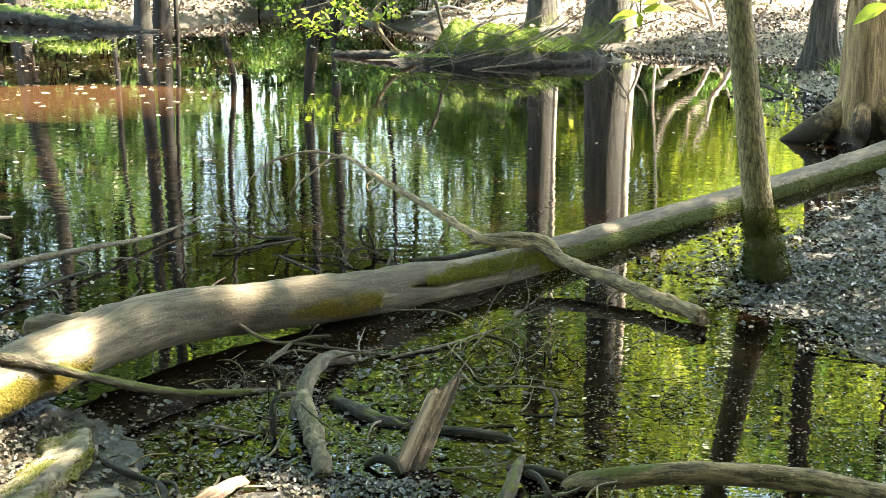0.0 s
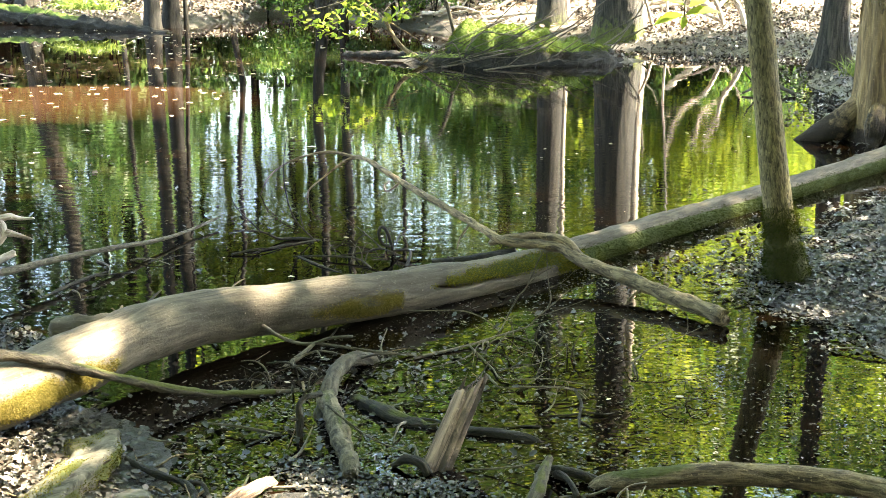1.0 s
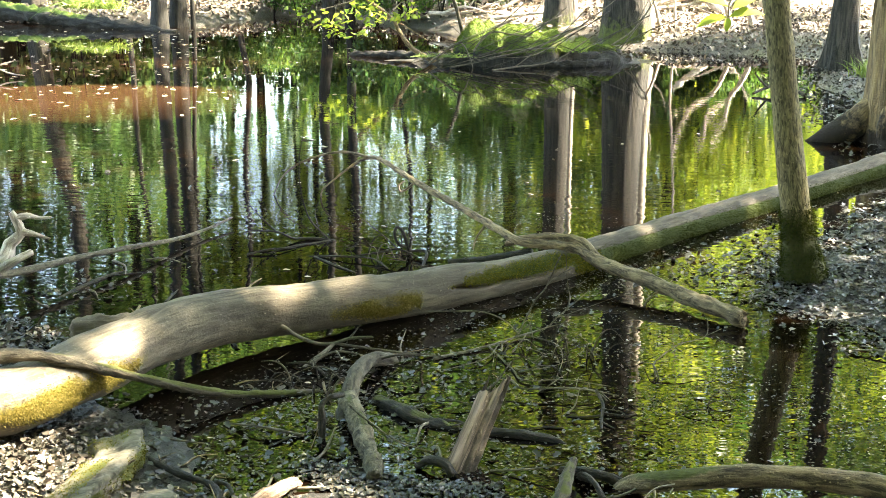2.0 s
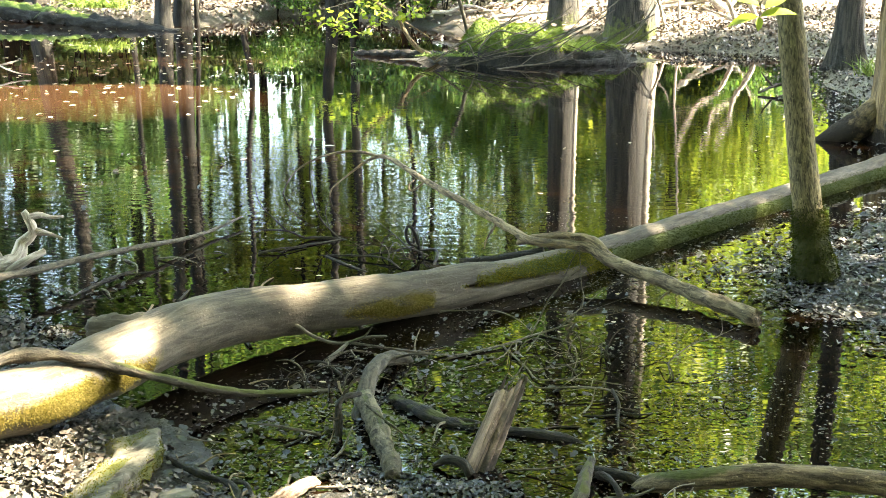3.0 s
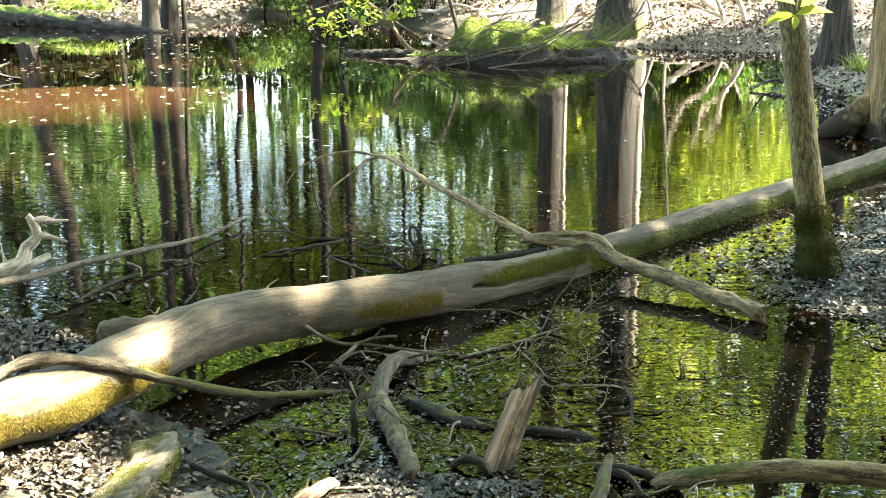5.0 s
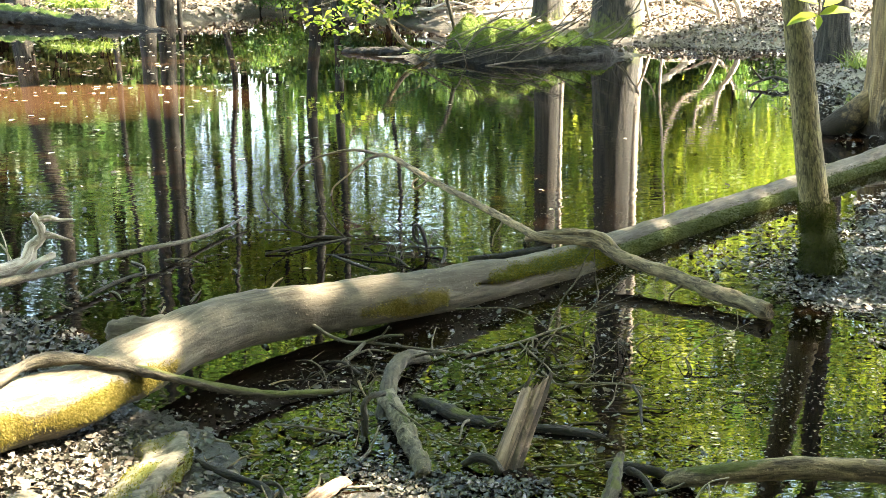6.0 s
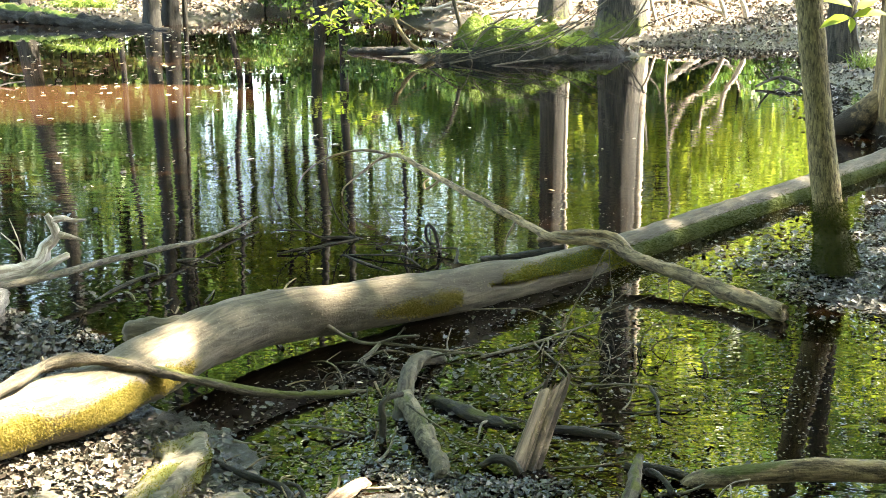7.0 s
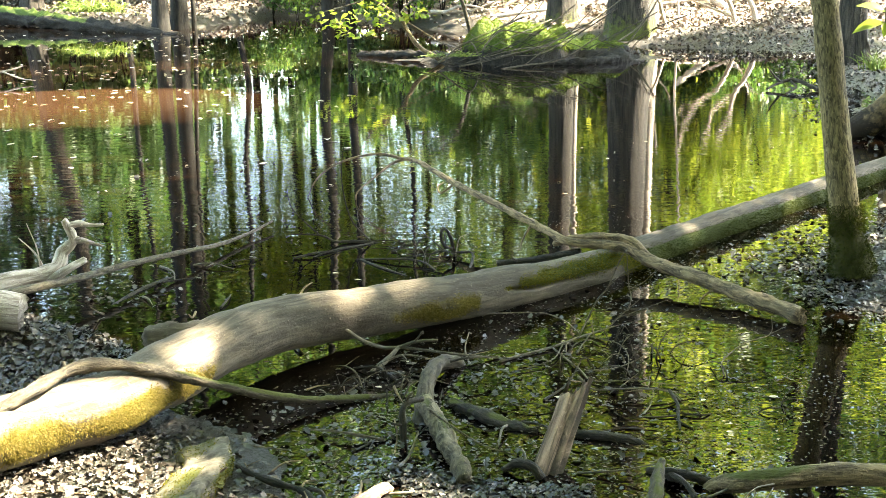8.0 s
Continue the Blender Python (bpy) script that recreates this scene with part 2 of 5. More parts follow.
class Shape:
    """Vertices and faces, with the grain and the moss of each vertex."""

    def __init__(self):
        self.v, self.f, self.grain, self.moss = [], [], [], []

    def limb(self, points, step=0.03, seg=8, rough=0.1, freq=9.0, moss=None, jag=0.3, dent=None):
        """A round limb along points (x, y, z, r), uneven, with broken ends."""
        line = smooth_line(points, step)
        shift, base, along, side = Vector((random.random() * 50, random.random() * 50, 0)), len(self.v), 0.0, None
        for i, (x, y, z, r) in enumerate(line):
            r = max(r, 0.0006)
            ahead = Vector(line[min(i + 1, len(line) - 1)][:3] - line[max(i - 1, 0)][:3]).normalized()
            if side is None:
                side = ahead.orthogonal()
            side = (side - ahead * side.dot(ahead)).normalized()
            up = ahead.cross(side)
            if i:
                along += float(np.linalg.norm(line[i][:3] - line[i - 1][:3]))
            for k in range(seg):
                a = 2 * math.pi * k / seg
                out = side * math.cos(a) + up * math.sin(a)
                g = Vector((math.cos(a) * r, math.sin(a) * r, along))
                rr = r * (1 + rough * noise.noise(g * freq + shift) + 0.5 * rough * noise.noise(g * freq * 3.1 + shift))
                rr *= dent(i / (len(line) - 1), out) if dent else 1
                tip = ahead * (r * jag * random.uniform(-1, 1)) if i in (0, len(line) - 1) else Vector()
                self.v.append(Vector((x, y, z)) + out * rr + tip)
                self.grain.append(g + shift)
                self.moss.append(moss(i / (len(line) - 1), out) if moss else 0.0)
        for i in range(len(line) - 1):
            for k in range(seg):
                a, b = base + i * seg + k, base + i * seg + (k + 1) % seg
                self.f.append((a, b, b + seg, a + seg))
        self.f.append(tuple(base + k for k in reversed(range(seg))))
        self.f.append(tuple(base + (len(line) - 1) * seg + k for k in range(seg)))
        return self

    def trunk(self, height, radius, top, flare=0.5, roots=5, lean=(0.0, 0.0), seg=20, rings=24, bend=0.06, ragged=0.0, long_root=None, moss=None, low=-0.15):
        """An upright trunk on spread roots; ragged: how unevenly its top is broken off."""
        shift, base = Vector((random.random() * 50, random.random() * 50, 0)), len(self.v)
        turn = random.random() * 6
        for i in range(rings + 1):
            u = i / rings
            for k in range(seg):
                a = 2 * math.pi * k / seg
                z = low + (height - low) * u**1.7
                if i > rings * 0.6 and ragged:
                    z += ragged * (noise.noise(Vector((math.cos(a) * 2.2, math.sin(a) * 2.2, 7)) + shift)) * (u - 0.6) / 0.4
                r = radius + (top - radius) * max(0, z) / height
                spread = math.exp(-max(z, 0) / (radius * 1.6))
                r *= 1 + flare * spread * (0.35 + 0.65 * max(0, math.cos(roots * a + turn)) ** 1.5)
                if long_root:
                    r += long_root[1] * math.exp(-((math.remainder(a - long_root[0], 2 * math.pi) / 0.42) ** 2)) * math.exp(-max(z, 0) / long_root[2])
                g = Vector((math.cos(a) * r, math.sin(a) * r, z))
                r *= 1 + 0.09 * noise.noise(Vector((math.cos(a) * 2.5, math.sin(a) * 2.5, z * 0.6)) + shift) + 0.03 * noise.noise(g * 9 + shift)
                x = lean[0] * z + bend * noise.noise(Vector((z * 0.35, 1, 0)) + shift) * min(1, max(z, 0))
                y = lean[1] * z + bend * noise.noise(Vector((z * 0.35, 9, 0)) + shift) * min(1, max(z, 0))
                self.v.append(Vector((x + math.cos(a) * r, y + math.sin(a) * r, z)))
                self.grain.append(g + shift)
                self.moss.append(moss(z, a) if moss else 0.0)
        for i in range(rings):
            for k in range(seg):
                a, b = base + i * seg + k, base + i * seg + (k + 1) % seg
                self.f.append((a, b, b + seg, a + seg))
        mid = len(self.v)
        self.v.append(sum((self.v[base + rings * seg + k] for k in range(seg)), Vector()) / seg - Vector((0, 0, ragged * 0.6)))
        self.grain.append(shift.copy()), self.moss.append(0.0)
        self.f += [(base + rings * seg + k, base + rings * seg + (k + 1) % seg, mid) for k in range(seg)]
        return self

    def mesh(self, name, flat=False):
        me = bpy.data.meshes.new(name)
        me.from_pydata([tuple(v) for v in self.v], [], self.f)
        me.attributes.new("grain", "FLOAT_VECTOR", "POINT").data.foreach_set("vector", np.array(self.grain, float).ravel())
        me.attributes.new("moss", "FLOAT", "POINT").data.foreach_set("value", np.array(self.moss, float))
        me.polygons.foreach_set("use_smooth", [not flat] * len(me.polygons))
        return me


def part(name, data, material, parent=None, label=""):
    """One mesh object, under its thing or part."""
    ob = new(name, data.mesh(name) if isinstance(data, Shape) else data)
    ob.data.materials.clear()
    ob.data.materials.append(material)
    ob.parent = parent
    return tagged(ob, label) if label else ob


def thing(name, label, category, group="", kind="", at=(0, 0, 0)):
    """The Empty of a thing made of parts."""
    ob = new(name)
    ob.empty_display_size = 0.1
    ob.location = at
    return tagged(ob, label, category, group, kind)


OAK = (np.array([(0, 0, 0), (0, 0.5, 0.02), (0, 1, 0), (0.13, 0.1, 0.03), (0.32, 0.33, 0.06), (0.19, 0.5, 0.04), (0.35, 0.7, 0.07), (0.1, 0.88, 0.03),
                 (-0.13, 0.1, 0.03), (-0.32, 0.33, 0.06), (-0.19, 0.5, 0.04), (-0.35, 0.7, 0.07), (-0.1, 0.88, 0.03)], float) - (0, 0.5, 0),
       [(0, 3, 4, 1), (1, 4, 5), (1, 5, 6), (1, 6, 7, 2), (0, 1, 9, 8), (1, 10, 9), (1, 11, 10), (1, 2, 12, 11)])
OVATE = (np.array([(0, 0, 0), (0, 0.55, 0.05), (0, 1, -0.06), (0.2, 0.2, 0.09), (0.3, 0.45, 0.12), (0.19, 0.75, 0.06), (-0.2, 0.2, 0.09), (-0.3, 0.45, 0.12), (-0.19, 0.75, 0.06)], float) - (0, 0.0, 0),
         [(0, 3, 4, 1), (1, 4, 5, 2), (0, 1, 7, 6), (1, 2, 8, 7)])
DIAMOND = (np.array([(0, 0, 0), (0.3, 0.45, 0.1), (0, 1, 0), (-0.3, 0.45, 0.1)], float), [(0, 1, 2), (0, 2, 3)])


def leaf_mesh(name, places, sizes, rng, shape=DIAMOND, tilt=0.9, curl=1.0, normals=None):
    """Many loose leaves in one mesh; tilt: how far they lean from lying flat."""
    tv, tf = shape
    n, k = len(places), len(tv)
    yaw, lean, roll = rng.uniform(0, 2 * np.pi, n), rng.normal(0, tilt, n), rng.normal(0, tilt, n)
    v = np.repeat(tv[None], n, 0) * np.asarray(sizes)[:, None, None]
    v[:, :, 2] *= (curl * rng.uniform(-0.6, 1.6, n))[:, None]
    for angle, (p, q) in ((roll, (0, 2)), (lean, (1, 2)), (yaw, (0, 1))):
        c, s = np.cos(angle)[:, None], np.sin(angle)[:, None]
        a, b = v[:, :, p].copy(), v[:, :, q].copy()
        v[:, :, p], v[:, :, q] = a * c - b * s, a * s + b * c
    v = (v + np.asarray(places)[:, None]).reshape(-1, 3)
    me = bpy.data.meshes.new(name)
    me.from_pydata(v.tolist(), [], [tuple(i * k + j for j in f) for i in range(n) for f in tf])
    me.polygons.foreach_set("use_smooth", [True] * len(me.polygons))
    return me


def blades_mesh(name, roots, ways, lengths, widths, rng, droop=0.5, joints=4):
    """Blades of grass, fern or moss: bent strips that taper."""
    verts, faces = [], []
    for (x, y, z), w, l, d in zip(roots, ways, lengths, widths):
        w = Vector(w).normalized()
        side = w.cross(Vector((rng.normal(), rng.normal(), rng.normal()))).normalized()
        fall = Vector((w.x, w.y, 0)) * 0.4 + Vector((0, 0, -1))
        for j in range(joints + 1):
            u = j / joints
            c = Vector((x, y, z)) + w * (l * u) + fall * (droop * l * u * u * 0.5)
            half = side * (d * (1 - u) ** 0.7 * 0.5 + 0.0002)
            verts += [c - half, c + half]
            if j:
                b = len(verts) - 4
                faces.append((b, b + 1, b + 3, b + 2))
    me = bpy.data.meshes.new(name)
    me.from_pydata([tuple(v) for v in verts], [], faces)
    return me


def moss_tufts(name, shape, parent, rng, count, length=0.012, least=0.5, material=None, where=None, jitter=0.009):
    """Short moss standing on the mossy vertices of a shape."""
    me = shape.mesh("probe")
    me.update()
    able = [i for i, m in enumerate(shape.moss) if m > least and (where is None or where(shape.v[i]))]
    if not able:
        return
    picks = rng.choice(able, count)
    roots, ways = [], []
    for i in picks:
        nrm, c = me.vertices[i].normal, me.vertices[i].co
        roots.append(c + Vector(rng.normal(0, jitter, 3)).cross(nrm) - nrm * 0.002)
        ways.append(nrm + Vector(rng.normal(0, 0.5, 3)))
    tagged(part(name, blades_mesh(name, roots, ways, rng.uniform(0.4, 1.3, count) * length, rng.uniform(0.2, 0.35, count) * length, rng, 0.5, 2), material or MOSS, parent), kind="stuff")


def above(x, y):
    """Points one by one through the ground's height."""
    return float(height(np.array([x], float), np.array([y], float))[0])


# ---- the ground and the pond ----
WAVES = np.random.RandomState(4).uniform(-1, 1, (14, 4))


def uneven(x, y, scale):
    """Soft bumps, about -1 to 1, with that many a metre."""
    return sum(np.sin((x * a + y * b) * scale * 4 + c * 9) for a, b, c, _ in WAVES) / 5.0


def margins(x, y):
    """How far a place lies inside the near bank and inside the muddy bank on the right, in metres."""
    near = np.interp(x, (-30, -6, -2.4, -1.75, -1.2, -0.87, -0.6, 0, 1.3, 2, 30), (5.6, 5.2, 4.55, 3.98, 3.4, 2.98, 2.72, 2.54, 2.25, 1.6, 1.0)) - y
    right = x - np.interp(y, (-30, 2.5, 3.4, 4, 4.5, 5, 5.5, 6, 7, 8, 10, 12, 14, 15, 16.3, 16.7, 17.2, 18), (4, 2.0, 1.7, 1.5, 1.34, 1.4, 1.7, 2.05, 2.7, 3.0, 3.0, 3.4, 3.9, 4.2, 3.6, 2.3, 1.7, 1.2))
    return near, right


def height(x, y):
    """The ground over the water's level: pond bed, muddy margins and banks."""
    wob = 0.12 * uneven(x, y, 0.6)
    near, right = margins(x, y)
    far = y - np.interp(x, (-40, -10, -7.5, -6, -5.2, -4.4, -2.5, -1, 0.5, 1.7, 3.6, 40), (26, 25, 23.2, 22, 22, 25.4, 24, 21, 18.6, 17.3, 16.3, 14))
    spit = 0.9 * (1 - np.hypot((x - 0.55) / 1.7, (y - 15.3) / 0.75))
    mud = np.where(right > 0, np.minimum(0.022 * right, 0.4), 0.15 * right) + np.clip(right - 2, 0, 40) * 0.06
    rise = np.maximum.reduce([np.where(near > 0, np.minimum(0.06 * near, 0.3), 0.2 * near), mud, np.minimum(0.16 * far, 0.14) + np.clip(far, 0, 60) * 0.05, np.minimum(0.2 * spit, 0.045)])
    rise = np.maximum(rise, -0.35)
    return rise + wob * 0.09 + 0.012 * uneven(x, y, 3.1) * np.exp(-np.abs(rise) * 3) + 0.03 * uneven(x, y, 0.35) * np.clip(rise * 5, 0, 4)


def graded(low, a, b, high, fine):
    """Steps that are fine from a to b and grow outwards."""
    mid, left, right, s = list(np.arange(a, b, fine)), [], [], fine
    while (left[-1] if left else a) > low or (right[-1] if right else b) < high:
        s *= 1.12
        left.append((left[-1] if left else a) - s), right.append((right[-1] if right else b) + s)
    return np.array(left[::-1] + mid + right)


gx, gy = graded(-400, -3, 4, 400, 0.07), graded(-400, 1.5, 8, 400, 0.07)
mx, my = np.meshgrid(gx, gy)
gz = height(mx.ravel(), my.ravel())
wide = len(gx)
me = bpy.data.meshes.new("ground")
me.from_pydata(np.stack([mx.ravel(), my.ravel(), gz], 1).tolist(), [],
               [(j * wide + i, j * wide + i + 1, (j + 1) * wide + i + 1, (j + 1) * wide + i) for j in range(len(gy) - 1) for i in range(wide - 1)])
me.polygons.foreach_set("use_smooth", [True] * len(me.polygons))
tagged(part("ground", me, GROUND), "black mud and brown leaf litter round the pond", "ground", kind="structure")

me = bpy.data.meshes.new("water")
wx, wy = np.meshgrid(np.linspace(-40, 12, 27), np.linspace(1.2, 32, 17))
me.from_pydata(np.stack([wx.ravel(), wy.ravel(), wx.ravel() * 0], 1).tolist(), [], [(j * 27 + i, j * 27 + i + 1, (j + 1) * 27 + i + 1, (j + 1) * 27 + i) for j in range(16) for i in range(26)])
tagged(part("water", me, WATER), "dark still pond water mirroring the woods", "water", kind="structure")


# ---- the fallen trunk that lies across the pond ----
def log_moss(u, out):
    """Moss on the side that faces the open margin: golden at the near end, in a green band past the middle."""
    facing = min(1.0, max(0.0, 2.2 * out.dot(Vector((0.62, -0.78, 0.0)))))
    here = np.interp(u, (0, 0.14, 0.16, 0.18, 0.26, 0.28, 0.335, 0.35, 0.37, 0.41, 0.43, 0.5, 1), (0.95, 0.95, 0.55, 0.1, 0.1, 0.75, 0.8, 0.7, 1.5, 1.5, 1.6, 2.2, 2.2))
    level = np.interp(u, (0, 0.14, 0.28, 0.33, 0.36, 0.41, 0.45, 1), (0.0, -0.1, -0.2, -0.1, 0.35, 0.4, 0.08, 0.0))
    patch = 1.0 if u > 0.42 else min(1.25, max(0.58, 0.95 + 1.0 * noise.noise(Vector((u * 55, out.z * 2.2, 4)))))
    if 0.32 < u < 0.425 and out.z < 0.27:
        return 0.0
    return here * patch * facing * max(0.0, 1 - (abs(out.z - level) / 0.62) ** 2)


def log_cracks(u, out):
    """A long split along the front, past the middle."""
    facing = out.dot(Vector((0.62, -0.78, 0.0)))
    at = 0.16 + 0.07 * math.sin(u * 170)
    split = math.exp(-(((out.z - at) / 0.06) ** 2)) * min(1.0, 90 * max(0.0, min(u - 0.335, 0.39 - u))) if facing > 0 else 0.0
    return 1 - 0.8 * split


rng = np.random.RandomState(11)
fallen = thing("fallen_tree", "long grey fallen tree trunk, mossy along its side, across the pond", "fallen tree")
LOG = [(-1.85, 2.1, 0.2, 0.1), (-1.49, 2.67, 0.165, 0.095), (-1.27, 2.92, 0.153, 0.094), (-1.18, 3.16, 0.152, 0.098), (-1.01, 3.54, 0.148, 0.099), (-0.82, 3.79, 0.131, 0.096), (-0.47, 4.06, 0.104, 0.092),
       (-0.15, 4.37, 0.07, 0.088), (0.33, 4.84, 0.037, 0.083), (0.94, 5.58, 0.028, 0.082), (1.73, 6.5, 0.02, 0.085), (2.56, 7.45, 0.03, 0.09), (3.7, 8.5, 0.15, 0.095)]
body = Shape().limb(LOG, 0.016, 96, 0.09, 5.0, log_moss, dent=log_cracks)
part("trunk", body, LOG_WOOD, fallen)
moss_tufts("moss", body, fallen, rng, 44000, 0.0065, 0.5, GOLD_MOSS, lambda v: v.y < 4.3)
moss_tufts("green_moss", body, fallen, rng, 9000, 0.009, 0.5, MOSS, lambda v: 4.25 < v.y < 5.0)
moss_tufts("dark_moss", body, fallen, rng, 34000, 0.009, 0.45, DARK_MOSS, lambda v: v.y > 4.9)
part("knot", Shape().limb([(-1.08, 3.42, 0.18, 0.054), (-1.15, 3.39, 0.205, 0.048), (-1.23, 3.365, 0.21, 0.042), (-1.27, 3.355, 0.208, 0.036), (-1.28, 3.352, 0.207, 0.016)], 0.01, 18, 0.25, 22), LOG_WOOD, fallen, "short broken branch stub")


# ---- dead limbs, sticks and twigs in and over the water ----
def sticks(name, label, category, material, limbs, group="", seg=8, rough=0.2, moss=None, parts=("limb", "twig")):
    """A dead branch: its first line is the limb, the others are twigs. Each line: points, then the radii of its ends."""
    ob = thing(name, label, category, group)
    for i, (points, r0, r1) in enumerate(limbs):
        n = len(points) - 1
        line = [(*p, r0 + (r1 - r0) * k / n) for k, p in enumerate(points)]
        part(parts[0] if i == 0 else parts[1], Shape().limb(line, max(0.01, r0 * 0.6), seg if i == 0 else 6, rough, 16, moss if i == 0 else None), material, ob)
    return ob


def patchy(amount, low, high, seed):
    """Moss on the upper side in patches."""
    return lambda u, out: amount * max(0.0, out.z) * max(0.0, 0.6 + 1.6 * noise.noise(Vector((u * 7, out.x * 1.5, seed)))) if low <= u <= high else 0.0


crooked_line = [(1.02, 4.12, 0.035), (0.93, 4.25, 0.046), (0.84, 4.38, 0.052), (0.69, 4.56, 0.075), (0.52, 4.75, 0.1), (0.43, 4.85, 0.13), (0.23, 4.93, 0.13), (0.16, 5.0, 0.14), (-0.04, 5.36, 0.177), (-0.35, 5.95, 0.222), (-0.51, 6.25, 0.259), (-0.6, 6.4, 0.259), (-0.69, 6.5, 0.216)]
sticks("fallen_branch", "long bare crooked branch lying over the fallen trunk", "branch", BRANCH, [
    (crooked_line, 0.034, 0.009),
    ([(0.144, 5.02, 0.105), (0.234, 4.95, 0.148), (0.363, 4.9, 0.165), (0.464, 4.84, 0.159), (0.523, 4.76, 0.108), (0.609, 4.66, 0.07)], 0.016, 0.026),
    ([(-0.6, 6.4, 0.259), (-0.79, 6.55, 0.262), (-0.99, 6.6, 0.208), (-1.13, 6.6, 0.115), (-1.2, 6.59, -0.02)], 0.009, 0.003),
    ([(-0.69, 6.5, 0.216), (-0.81, 6.45, 0.127), (-0.89, 6.5, 0.051), (-0.91, 6.54, -0.02)], 0.008, 0.004),
    ([(-0.32, 5.9, 0.22), (-0.36, 5.92, 0.18), (-0.4, 5.92, 0.16), (-0.41, 5.92, 0.19), (-0.38, 5.93, 0.215)], 0.007, 0.004),
    ([(0.05, 5.2, 0.16), (0.0, 5.1, 0.1), (-0.01, 5.08, 0.06)], 0.007, 0.003),
    ([(0.75, 4.45, 0.05), (0.7, 4.42, 0.02), (0.69, 4.4, -0.02)], 0.006, 0.004)], rough=0.3, seg=14)
sticks("drowned_limb", "dark wet limb half sunk beside the fallen trunk", "branch", DARK_BARK, [
    ([(-0.12, 4.95, 0.03), (0.01, 4.95, 0.04), (0.16, 4.95, 0.06), (0.25, 4.93, 0.08)], 0.016, 0.028), ([(-0.02, 4.95, 0.04), (-0.05, 4.9, 0.07)], 0.006, 0.003)])
sticks("leaning_branch", "grey curved branch with moss leaning over the fallen trunk's end", "branch", GREY_BARK, [
    ([(-1.75, 2.35, 0.1), (-1.44, 2.66, 0.26), (-1.385, 2.76, 0.278), (-1.345, 2.86, 0.282), (-1.27, 2.91, 0.28), (-1.16, 2.98, 0.238), (-1.08, 3.08, 0.175), (-0.93, 3.18, 0.097), (-0.74, 3.27, 0.032), (-0.49, 3.4, -0.009)], 0.021, 0.0125),
    ([(-1.35, 2.84, 0.268), (-1.36, 2.85, 0.292), (-1.365, 2.855, 0.305)], 0.01, 0.006)], moss=patchy(1.3, 0.5, 0.95, 17), seg=14, rough=0.4)
sticks("crooked_root", "arched mossy root rising from the shallow water", "root", GREY_BARK, [
    ([(-0.255, 3.7, -0.03), (-0.285, 3.67, 0.012), (-0.325, 3.6, 0.04), (-0.358, 3.48, 0.056), (-0.374, 3.34, 0.05), (-0.38, 3.22, 0.012), (-0.38, 3.15, -0.03)], 0.021, 0.031),
    ([(-0.3, 3.58, 0.05), (-0.24, 3.56, 0.07), (-0.14, 3.6, 0.06)], 0.006, 0.003)], moss=patchy(0.5, 0, 1, 3), rough=0.3, seg=18)
sticks("short_log", "short log with flaking pale bark and moss in the mud", "log", FLAKY, [
    ([(-0.372, 3.22, 0.034), (-0.345, 3.11, 0.046), (-0.315, 2.99, 0.034), (-0.288, 2.9, 0.024), (-0.262, 2.81, 0.02), (-0.246, 2.7, 0.008)], 0.031, 0.026),
    ([(-0.36, 3.1, 0.07), (-0.3, 3.0, 0.065), (-0.2, 2.92, 0.03), (-0.1, 2.9, 0.006)], 0.004, 0.002)], moss=patchy(0.7, 0.0, 1, 8), rough=0.5, seg=20)
sticks("small_snag", "dark crooked snag standing in the shallows", "snag", DARK_BARK, [
    ([(-0.425, 2.99, -0.04), (-0.43, 3.02, 0.05), (-0.43, 3.04, 0.092), (-0.405, 3.06, 0.108), (-0.375, 3.1, 0.1)], 0.012, 0.008), ([(-0.42, 3.05, 0.1), (-0.415, 3.05, 0.125), (-0.4, 3.06, 0.135)], 0.006, 0.003), ([(-0.43, 3.02, 0.05), (-0.46, 3.0, 0.06)], 0.006, 0.003)], rough=0.5, seg=12)
sticks("sunken_log", "dark wet log lying in the shallows", "log", DARK_BARK, [
    ([(-0.3, 3.32, 0.0), (-0.18, 3.17, 0.004), (-0.08, 3.11, 0.0), (-0.03, 3.09, -0.01)], 0.028, 0.022)], rough=0.6, moss=patchy(0.9, 0, 1, 5), seg=18)
sticks("curved_root", "dark curved root lying in the wet litter", "root", DARK_BARK, [
    ([(-0.88, 2.79, 0.022), (-0.83, 2.73, 0.026), (-0.75, 2.67, 0.026), (-0.68, 2.63, 0.024), (-0.64, 2.57, 0.022), (-0.635, 2.5, 0.018)], 0.008, 0.011), ([(-0.68, 2.63, 0.026), (-0.63, 2.62, 0.028), (-0.6, 2.57, 0.015)], 0.008, 0.005)], rough=0.4, seg=12)
sticks("mossy_stump", "small mossy rotten branch end leaning in the shallows", "branch", GREY_BARK, [
    ([(0.29, 2.76, 0.05), (0.275, 2.69, 0.04), (0.25, 2.6, 0.02), (0.22, 2.52, 0.0)], 0.012, 0.024)], rough=0.5, moss=patchy(1.0, 0, 1, 12), seg=16)
sticks("bark_piece", "dark wet curl of bark at the stub's foot", "bark", DARK_BARK, [
    ([(-0.14, 2.8, 0.005), (-0.1, 2.79, 0.03), (-0.06, 2.77, 0.028), (-0.04, 2.75, 0.0)], 0.012, 0.016)], rough=0.6, seg=12)
